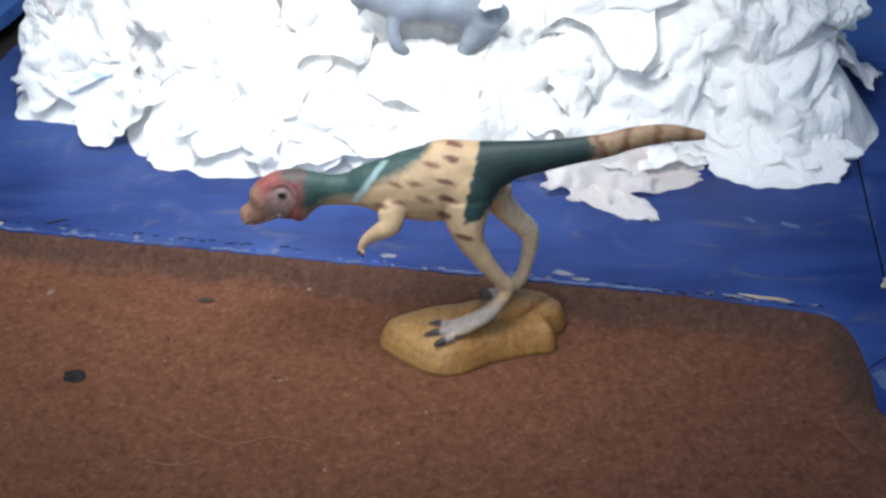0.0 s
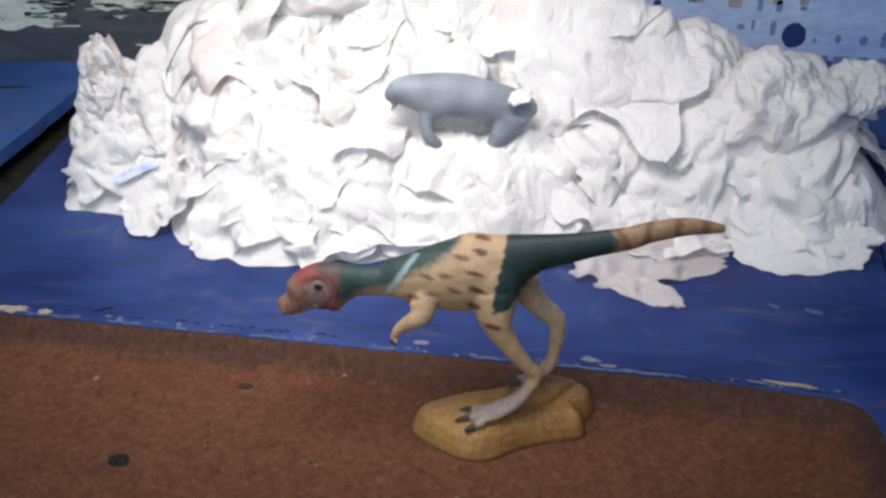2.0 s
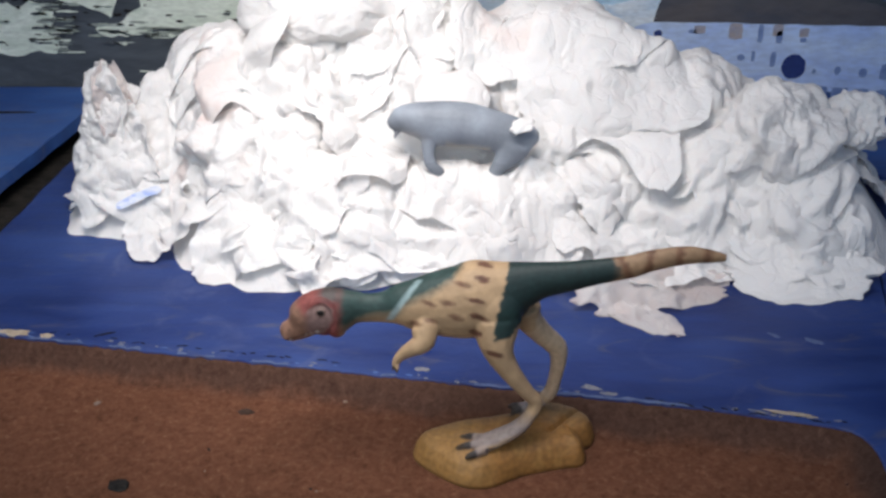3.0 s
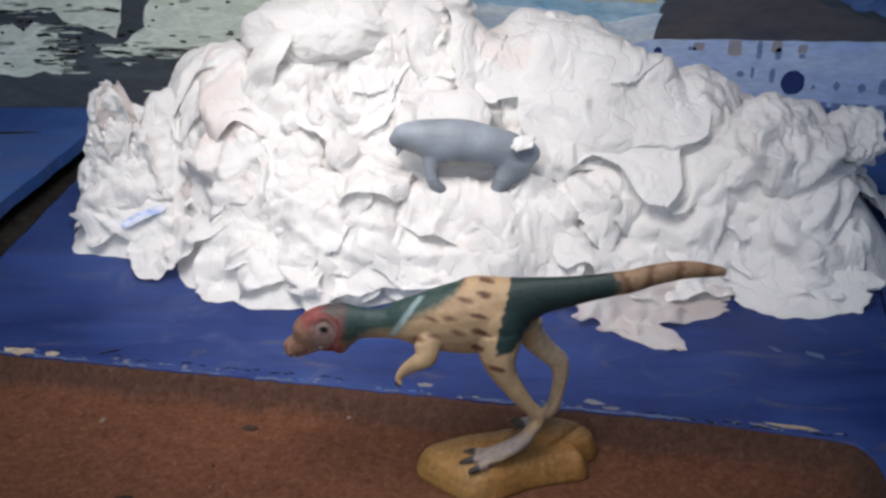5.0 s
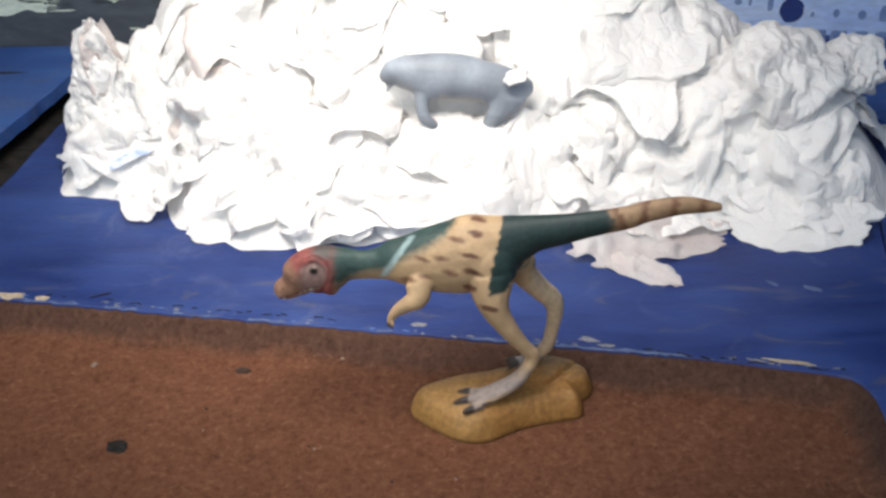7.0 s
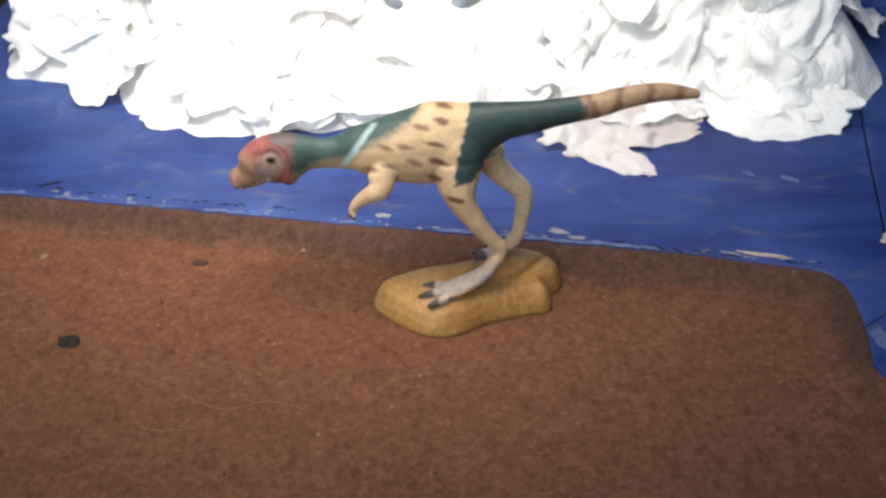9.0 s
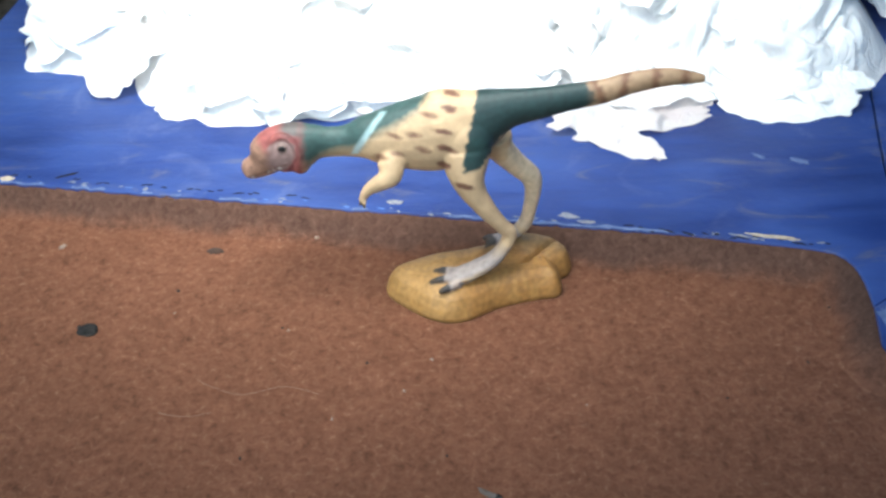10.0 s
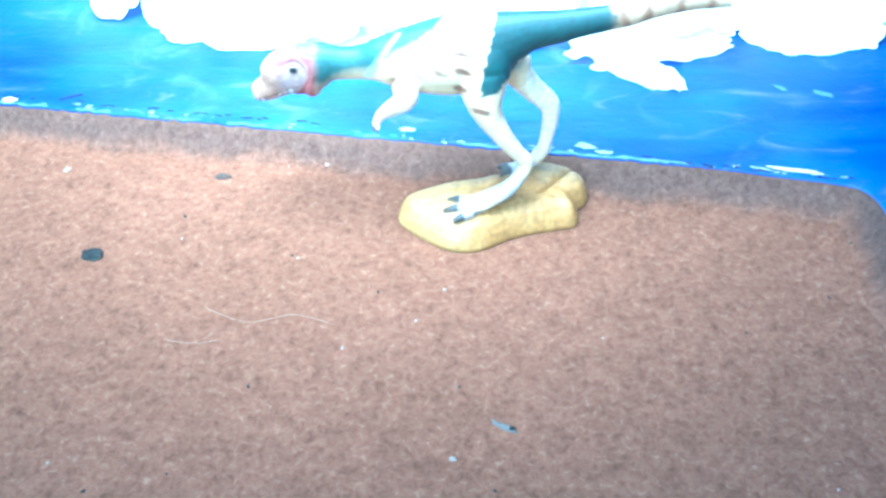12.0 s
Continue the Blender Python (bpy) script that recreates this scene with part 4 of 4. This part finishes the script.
PLINTH = "dark recessed plinth carrying the blue boards"
tagged(part("plinth", slab([(-0.45, 0.07), (-0.245, 0.10), (-0.222, 0.255), (-0.45, 0.255)], 0.0, 0.0106, 0.0005), UMBER), PLINTH, "plinth", kind="structure")
# dark sheet laid in for the deep shade of the gap
tagged(part("plinth", slab([(-0.45, 0.06), (-0.236, 0.06), (-0.200, 0.262), (-0.45, 0.262)], 0.0, 0.0012, 0.0003), GRIT_AND_SHADE), "dark sheet in place of shade between the blue boards", "plinth", kind="structure")

# ---- striding dinosaur figurine ----


def dinosaur():
    bm = bmesh.new()
    body = [(-73.6, 48.6, 1.8), (-72, 49.2, 3.5), (-69, 50.6, 4.3), (-66.5, 52.6, 5.6), (-64.4, 55.0, 7.2), (-61, 56.8, 8.1), (-57, 57.6, 8.4), (-53.4, 58.4, 7.5), (-50, 59.0, 6.0), (-46, 58.9, 5.1),
            (-40, 59.2, 5.5), (-34.7, 60.1, 7.5), (-29.4, 60.2, 9.4), (-24, 60.5, 11.1), (-18.8, 60.9, 12.3), (-14.4, 61.4, 13.0), (-10.9, 62.4, 13.4), (-6.6, 63.6, 12.9), (-1.3, 65.6, 10.8),
            (3.5, 67.7, 8.5), (9.1, 69.6, 6.4), (17.9, 71.0, 5.2), (26.5, 72.7, 4.4), (36.9, 74.7, 3.9), (43.6, 77.0, 3.6), (53.8, 78.9, 3.1), (61, 78.6, 2.3), (66.2, 78.1, 1.3)]
    tube(bm, smooth_path([(x, 0.0, z + 0.4, a, a * (0.72 if x > -48 else 0.68)) for x, z, a in body]), 20)
    blob(bm, (-59.4, -3.0, 57.2), (6.2, 3.2, 6.4))
    blob(bm, (-4.5, -5.2, 61.5), (8.0, 5.0, 8.5))
    blob(bm, (-26.4, -6.6, 56.2), (4.2, 3.2, 4.4))
    blob(bm, (-59.2, 3.0, 57.2), (5.8, 3.2, 6.4))
    blob(bm, (-55.5, 0, 55.6), (4.2, 6.0, 7.0))
    blob(bm, (-71.6, -1.6, 49.0), (1.5, 1.2, 1.5))
    tube(bm, smooth_path([(-63.4, -4.0, 61.4, 0.8, 0.7), (-61.6, -3.9, 63.6, 1.0, 0.9), (-59.0, -4.0, 64.2, 1.1, 1.0), (-56.3, -4.8, 62.4, 1.1, 1.0), (-55.0, -5.7, 58.2, 1.1, 1.0), (-55.8, -5.2, 53.0, 0.9, 0.8)]), 8)
    blob(bm, (-59.8, -5.6, 61.2), (1.4, 0.8, 1.3))
    tube(bm, smooth_path([(-27.4, -7, 56.5, 4.2, 3.2), (-27.3, -9, 52.6, 3.6, 2.8), (-30.7, -9.5, 50.4, 2.8, 2.3), (-34.4, -9, 47.4, 1.9, 1.7), (-36.2, -9, 44.7, 1.4, 1.2), (-37.0, -9, 42.9, 0.9, 0.9)]), 12)
    tube(bm, smooth_path([(-28, 7, 54, 3.2, 2.6), (-29, 8, 50, 2.8, 2.2), (-32, 8, 48, 1.8, 1.5)]), 12)
    tube(bm, [(-36.8, -9.2, 43.4, 0.8, 0.8), (-37.6, -9.2, 41.0, 0.4, 0.4)], 8)
    tube(bm, [(-35.8, -10.2, 43.8, 0.8, 0.8), (-36.2, -10.6, 41.2, 0.4, 0.4)], 8)
    near_leg = [(-4.8, -5.5, 59.0, 8.5, 5.5), (-4.4, -7.5, 51.5, 6.0, 5.0), (-3.0, -8.2, 46.5, 4.5, 4.2), (-0.6, -8.6, 41.9, 3.6, 3.4), (2.8, -8.4, 36.4, 2.9, 2.9), (6.3, -7.8, 31.3, 2.4, 2.5), (9.0, -7.2, 27.3, 2.5, 2.4),
                (7.4, -7.6, 22.6, 2.2, 2.6), (3.4, -8.2, 17.4, 2.3, 3.2), (-2.8, -9.0, 14.0, 2.2, 3.8), (-8.6, -10.2, 12.4, 1.7, 3.8)]
    tube(bm, smooth_path(near_leg), 14)
    far_leg = [(4.5, 6.0, 55.5, 6.0, 4.5), (6.4, 6.8, 50.4, 4.6, 4.0), (11.5, 8.6, 43.2, 3.8, 3.6), (16.4, 9.6, 37.4, 3.5, 3.3), (17.4, 10, 31.6, 2.8, 2.8), (16.5, 10, 23.9, 2.3, 2.5), (15.3, 10, 18.3, 2.3, 2.5),
               (12.0, 9.8, 14.2, 2.1, 2.6), (7.5, 9.0, 12.6, 1.6, 2.4), (5.6, 8.6, 12.2, 1.2, 2.0)]
    tube(bm, smooth_path(far_leg), 14)
    toes = [((-8.2, -8.0, 12.2), (-12.4, -6.2, 11.8)), ((-8.6, -10.4, 12.0), (-13.4, -10.6, 11.6)), ((-7.8, -12.8, 11.8), (-11.6, -15.0, 11.2)), ((7.4, 8.2, 12.2), (3.0, 9.2, 12.6)), ((7.4, 8.8, 12.0), (4.2, 7.4, 12.0))]
    for a, b in toes:
        tube(bm, [(*a, 1.9, 1.9), (*[(p + q) / 2 for p, q in zip(a, b)], 1.6, 1.6), (*b, 1.1, 1.1)], 10)
    claws = [((-12.0, -6.4, 11.9), (-14.6, -5.6, 11.2)), ((-13.0, -10.6, 11.7), (-16.2, -10.8, 11.0)), ((-11.4, -14.8, 11.4), (-14.2, -15.8, 10.4)), ((3.6, 9.0, 12.6), (0.8, 9.4, 11.8)), ((4.4, 7.6, 12.2), (1.8, 6.6, 11.6))]
    for a, b in claws:
        tube(bm, [(*a, 1.3, 1.3), (*[(p + q) / 2 for p, q in zip(a, b)], 1.15, 1.15), (*b, 0.6, 0.6)], 8)
    # rock: a low faceted mound with a second lobe behind it
    def mound(corners, levels):
        n = len(corners)
        line = []
        for k in range(n):
            a, b, c, d = (Vector(corners[(k + o) % n]) for o in (-1, 0, 1, 2))
            for t in (0.0, 0.25, 0.5, 0.75):
                smooth_corner = 0.5 * ((2 * b) + (c - a) * t + (2 * a - 5 * b + 4 * c - d) * t * t + (3 * b - a - 3 * c + d) * t ** 3)
                line.append(smooth_corner)
        m = len(line)
        rings = []
        for z, inset in levels:
            ring = []
            for k in range(m):
                d = line[(k + 1) % m] - line[k - 1]
                inward = Vector((-d.y, d.x)).normalized()
                q = line[k] + inward * inset * (1 + 0.25 * noise.noise((line[k].x * 0.12, line[k].y * 0.12, z * 0.1)))
                ring.append(bm.verts.new((q.x / 1000, q.y / 1000, z / 1000)))
            rings.append(ring)
        for lower, upper in zip(rings, rings[1:]):
            for k in range(m):
                bm.faces.new((lower[k], lower[(k + 1) % m], upper[(k + 1) % m], upper[k]))
        bm.faces.new(rings[-1])
        bm.faces.new(rings[0][::-1])

    mound([(-31.8, -2.6), (-28.2, -9.0), (-17.4, -17.4), (-10.2, -19.4), (-3.6, -18.2), (5.2, -13.1), (18.1, -9.4), (25.2, -8.0), (27.0, -3.6), (23.5, 5.0), (9.0, 13.0), (-3.0, 11.6), (-17.0, 8.0), (-27.0, 4.0)],
          ((-1.5, 0.5), (1.5, 0.0), (5.0, 0.9), (8.0, 2.4), (10.0, 4.6), (11.0, 8.0)))
    mound([(14.0, 2.0), (22.0, -1.0), (28.5, 1.6), (31.0, 6.0), (29.6, 11.0), (22.8, 16.2), (12.0, 17.6), (6.0, 12.0)], ((-1.5, 0.5), (1.5, 0.0), (5.0, 0.7), (8.5, 2.0), (10.6, 4.2), (11.3, 6.0)))

    def near(p, path, grow):
        best = np.full(len(p), 99.0)
        for a, b in zip(path, path[1:]):
            a3, b3 = np.array(a[:3]), np.array(b[:3])
            d = b3 - a3
            t = np.clip(((p - a3) @ d) / (d @ d), 0, 1)
            r = (a[3] + a[4]) / 2 * (1 - t) + (b[3] + b[4]) / 2 * t
            best = np.minimum(best, np.linalg.norm(p - a3 - t[:, None] * d, axis=1) - r * grow)
        return best

    def pigment(p):
        g, g2 = grain(p, 0.22, 1.0), grain(p, 0.7, 9.0)
        x, h = p[:, 0] + 0.9 * g2, p[:, 2] + 0.66 * p[:, 1] + 0.9 * g
        tan = np.array([0.47, 0.325, 0.185])
        col = tan * (1 + 0.18 * g)[:, None]

        def lay(mask, c):
            nonlocal col
            m = np.clip(mask, 0, 1)[:, None]
            col = col * (1 - m) + np.array(c) * (1 + 0.3 * g2)[:, None] * m

        trunk = np.clip((p[:, 2] - 42) / 3, 0, 1) * (near(p, near_leg[2:], 1.15) > 0) * (near(p, far_leg[2:], 1.1) > 0)
        edge1 = np.interp(x, [-60, -52, -48.5, -45.5, -42, -37, -31.2, -24, -18.7, -15.0, -12.4], [49, 50, 52.5, 54.6, 55.2, 55.6, 60.2, 63.9, 68.3, 74.5, 82])
        lay(trunk * np.clip((x + 57.5) / 2, 0, 1) * (x < -9) * (h - edge1 + 1.0) / 4.5, [0.030, 0.062, 0.056])
        band_edge = np.interp(h, [50, 60, 68, 78], [-5.6, -4.3, -2.7, -0.8])
        low = np.interp(x, [-5, 0, 6, 17, 34.5, 40], [46, 48, 59.2, 63.6, 70.2, 71.5])
        back_end = np.interp(h, [70, 78], [35.5, 33.0])
        lay(trunk * np.clip((x - band_edge) / 0.8, 0, 1) * np.clip((h - low) / 1.2, 0, 1) * np.clip((back_end - x) / 1.6, 0, 1), [0.015, 0.034, 0.033])
        lay((near(p, near_leg[:2], 0.9) < 2) * np.clip((x - band_edge) / 0.8, 0, 1) * np.clip((h - 44.0) / 2, 0, 1) * np.clip((band_edge + 0.6 * (h - 45.0) - x) / 1.2, 0, 1), [0.016, 0.040, 0.037])
        lay(np.clip((x - 31) / 6, 0, 1) * (trunk > 0.5) * 0.75, [0.255, 0.155, 0.088])
        for x0, x1, h0, h1, w in ((34.2, 36.4, 76.4, 70.0, 1.5), (42.7, 41.6, 80.5, 71.7, 1.3), (51.7, 51.0, 81.7, 74.6, 1.3), (60.2, 60.0, 81.5, 75.9, 1.3)):
            mid = x0 + (h - h0) / (h1 - h0) * (x1 - x0)
            lay((x > 30) * (1.6 - np.abs(x - mid) / w) * 0.8, [0.17, 0.085, 0.045])
        for sx, sz, w in ((-8.4, 75.2, 1), (-9.3, 69.9, 1), (-15.5, 68.1, 1.1), (-11.3, 62.1, 1.25), (-19.6, 61.0, 1.1), (-25.9, 61.2, 0.9), (-10.2, 55.7, 1.25), (-17.5, 56.1, 1), (-24.8, 54.3, 1), (-30.3, 53.7, 1), (-11.1, 49.5, 1), (-5.4, 42.4, 1.2)):
            d = ((x - 0.3 * g - sx) / (2.5 * w)) ** 2 + ((h - sz + 0.25 * (x - sx)) / 1.15) ** 2
            lay((1.5 - d) * np.where(x < -13, 0.62, 0.9), [0.14, 0.064, 0.038])
        clean = p[:, 2] + 0.66 * p[:, 1]
        t = (clean - 54.6) / (69.1 - 54.6)
        across = np.abs(p[:, 0] - (-38.4 + t * 9.1)) - 0.7 * (1.15 - 0.4 * t)
        lay((t > 0) * (t < 1.05) * (p[:, 1] < 2) * np.clip(0.9 - across / 1.1, 0, 1) * 0.75, [0.33, 0.45, 0.46])
        head = np.clip((-52.4 - x) / 3, 0, 1)
        lay(head, [0.24, 0.070, 0.062])
        lay(head * np.clip((h - 61.0 + 0.25 * (x + 58)) / 2.0, 0, 1) * np.clip((x + 62) / 3, 0, 1) * 0.9, [0.050, 0.055, 0.052])
        lay(head * np.clip((-62.2 - x - 0.5 * (h - 53)) / 3, 0, 1), [0.27, 0.150, 0.100])
        face = np.sqrt(((x + 61.0) / 5.6) ** 2 + ((h - 54.6 - 0.40 * (x + 61.0)) / 6.2) ** 2)
        lay(head * np.clip((x + 60.5) / 2, 0, 1) * np.clip(1 - np.abs(face - 1.08) / 0.17, 0, 1) * 0.75, [0.080, 0.022, 0.022])
        lay(head * np.clip((1.02 - face) / 0.2, 0, 1) * np.clip((x + 66.5) / 3, 0, 1), [0.215, 0.138, 0.124])
        lip = h - 47.0 - 0.40 * (x + 70.5)
        lay((1 - np.abs(lip) / 0.5) * (x < -58.5) * 0.8, [0.09, 0.036, 0.028])
        for tx in (-70.6, -65.2, -63.4, -61.2):
            lay((1 - np.hypot(x - tx, lip + 0.55) / 0.75) * (p[:, 1] < 0) * 1.2, [0.55, 0.50, 0.44])
        lay((1 - np.hypot(x + 70.4, h - 50.4) / 0.6) * (p[:, 1] < 0) * 1.2, [0.06, 0.03, 0.02])
        eye = np.hypot(p[:, 0] + 59.8, p[:, 2] - 61.2)
        lay((eye < 1.6) * (np.abs(p[:, 1]) > 3.8), [0.15, 0.10, 0.085])
        lay((eye < 1.0) * (np.abs(p[:, 1]) > 3.8), [0.008, 0.008, 0.008])
        # front light on the far leg put into its pigment
        lay(np.clip(1 - near(p, far_leg[1:7], 1.1) / 0.6, 0, 1) * (p[:, 2] > 13) * (p[:, 1] > 3.5) * 0.7, [0.60, 0.46, 0.31])
        rock = (p[:, 2] < 12.9) * 1.0
        lay(rock, [0.270, 0.128, 0.030])
        # light from the left painted in: rock paler on that side
        lay(rock * np.clip((-4.0 - x + 4 * grain(p, 0.12, 2.0)) / 9, 0, 1) * 0.85, [0.34, 0.190, 0.058])
        lay(rock * np.clip(grain(p * (1.0, 0.5, 0.4), 0.35, 5.0) * 1.8 - 0.15, 0, 0.5), [0.36, 0.190, 0.050])
        # body's shadow on the rock's back put into its colour
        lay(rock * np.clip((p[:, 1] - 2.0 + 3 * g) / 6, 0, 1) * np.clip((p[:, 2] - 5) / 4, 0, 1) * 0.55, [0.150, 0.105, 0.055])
        # contact shade darkened into the rock's lowest edge
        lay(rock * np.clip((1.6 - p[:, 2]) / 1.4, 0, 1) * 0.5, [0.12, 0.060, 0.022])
        foot = np.minimum(near(p, near_leg[7:], 1.1), near(p, far_leg[7:], 1.1))
        for a, b in toes:
            foot = np.minimum(foot, near(p, [(*a, 1.5, 1.5), (*b, 1.0, 1.0)], 1.1))
        lay(np.clip(1 - foot / 0.5, 0, 1) * (p[:, 2] > 8.2) * np.clip((26 - p[:, 2]) / 7, 0, 1), [0.27, 0.22, 0.20])
        for a, b in claws:
            lay(np.clip(1 - near(p, [(*a, 1.2, 1.2), (*b, 0.9, 0.9)], 1.0) / 0.6, 0, 1) * 0.92, [0.020, 0.016, 0.014])
        lay((np.linalg.norm(p - np.array([-37.0, -9.6, 41.8]), axis=1) < 1.8) * 0.9, [0.03, 0.02, 0.015])
        return col

    def carve(co):
        """Flattens and furrows the upper side of the rock."""
        p = co * 1000
        gap = np.minimum(near(p, near_leg[4:], 1.05), near(p, far_leg[4:], 1.05))
        for a, b in toes + claws:
            gap = np.minimum(gap, near(p, [(*a, 1.7, 1.7), (*b, 1.0, 1.0)], 1.05))
        rock = (p[:, 2] < 15) * np.clip(gap / 3.0, 0, 1)
        wrinkle = 0.5 * grain(p * (1.0, 2.2, 1.0), 0.16, 3.0) + 0.35 * np.abs(grain(p * (0.6, 2.0, 1.0), 0.4, 6.0))
        groove = np.exp(-((p[:, 0] - 19 - 0.9 * (p[:, 1] - 4)) / 1.3) ** 2) * (p[:, 1] > -2) * 1.6
        cap = 11.2 + 1.2 * wrinkle - 1.6 * groove - 0.03 * np.abs(p[:, 0])
        z = np.where(p[:, 2] > cap - 2, cap - 2 + 2 * np.tanh((p[:, 2] - cap + 2) / 2.0), p[:, 2])
        p[:, 2] += rock * (z - p[:, 2])
        low = (p[:, 2] < 10.5) * np.clip(gap / 3.0, 0, 1) * np.clip(p[:, 2] / 3, 0, 1)
        around = np.arctan2(p[:, 1], p[:, 0] - 3)
        flute = np.array([noise.noise((math.cos(t) * 3.2, math.sin(t) * 3.2, 0.5)) + 0.6 * abs(noise.noise((math.cos(t) * 9, math.sin(t) * 9, 1.5))) for t in around])
        p[:, 0] += low * (p[:, 0] - 3) * 0.022 * (flute - 0.15)
        p[:, 1] += low * p[:, 1] * 0.03 * (flute - 0.15)
        return p / 1000

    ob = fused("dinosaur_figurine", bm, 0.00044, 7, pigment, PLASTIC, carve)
    return tagged(ob, "painted plastic striding dinosaur figurine on an ochre rock base", "figurine")


dino = dinosaur()
dino.location.x = 0.0012

# ---- litter on the felt ----


def litter(name, mat, x, y, rx, ry, rz, seed, label, turn=0.0, z=0.0):
    bm = bmesh.new()
    bmesh.ops.create_icosphere(bm, subdivisions=3, radius=1.0)
    for v in bm.verts:
        k = 1 + 0.45 * noise.noise(v.co * 1.6 + Vector((seed, 0, 0))) + 0.2 * noise.noise(v.co * 4 + Vector((0, seed, 0)))
        v.co = Vector((v.co.x * rx * k, v.co.y * ry * k, max(v.co.z, -0.3) * rz * k + 0.25 * rz)) / 1000
    ob = smooth(part(name, bm, mat))
    ob.matrix_basis = pose(x, y, z, 0, 0, turn)
    return tagged(ob, label, "litter")


litter("pebble", GRIT_AND_SHADE, -0.1275, -0.0185, 3.5, 3.2, 0.8, 14, "flat dark grey pebble on brown felt")
litter("pebble", BROWNISH, -0.0912, 0.0200, 2.6, 1.6, 0.5, 2, "small dark brown crumb on brown felt")
litter("twig", SPLINTER, 0.0010, -0.0890, 4.4, 0.8, 0.7, 3, "short pale grey splinter on brown felt", -30)
litter("pebble", GRIT_AND_SHADE, 0.0032, -0.0900, 1.0, 0.7, 1.0, 4, "tiny dark crumb beside a splinter")
litter("crumb", GRIT, -0.0560, 0.0258, 1.1, 0.8, 0.7, 5, "tiny pale crumb on brown felt")
litter("crumb", GRIT, -0.1460, 0.0245, 1.5, 0.8, 0.6, 6, "tiny pale crumb on brown felt", 40)
litter("crumb", GRIT, -0.0130, -0.0998, 0.9, 0.7, 0.7, 7, "tiny pale crumb on brown felt")
rng = random.Random(11)
for i in range(34):
    litter("crumb", GRIT_AND_SHADE if i % 3 else GRIT, rng.uniform(-0.19, 0.13), rng.uniform(-0.135, 0.0), rng.uniform(0.3, 0.7), rng.uniform(0.25, 0.5), 0.3, i + 30, "tiny dark crumb on brown felt" if i % 3 else "tiny pale crumb on brown felt", rng.uniform(0, 180))


def fibre(points):
    cu = bpy.data.curves.new("fibre", "CURVE")
    cu.dimensions, cu.bevel_depth, cu.bevel_resolution = "3D", 0.00007, 1
    sp = cu.splines.new("NURBS")
    sp.points.add(len(points) - 1)
    for p, c in zip(sp.points, points):
        p.co = (*c, 1)
    sp.use_endpoint_u, sp.order_u = True, 3
    cu.materials.append(FIBRE)
    tmp = new("loose_fibre", cu)
    me = bpy.data.meshes.new_from_object(tmp.evaluated_get(bpy.context.evaluated_depsgraph_get()))
    bpy.data.objects.remove(tmp)
    ob = new("loose_fibre", me)
    return tagged(ob, "fine pale loose fibre lying on brown felt", "fibre")


fibre([(-0.0875, -0.0430, 0.0005), (-0.080, -0.0475, 0.0006), (-0.0730, -0.0495, 0.0004), (-0.0650, -0.0470, 0.0007), (-0.0590, -0.0455, 0.0006), (-0.0500, -0.0495, 0.0004)])
fibre([(-0.098, -0.0555, 0.0004), (-0.090, -0.0590, 0.0005), (-0.082, -0.0560, 0.0004)])
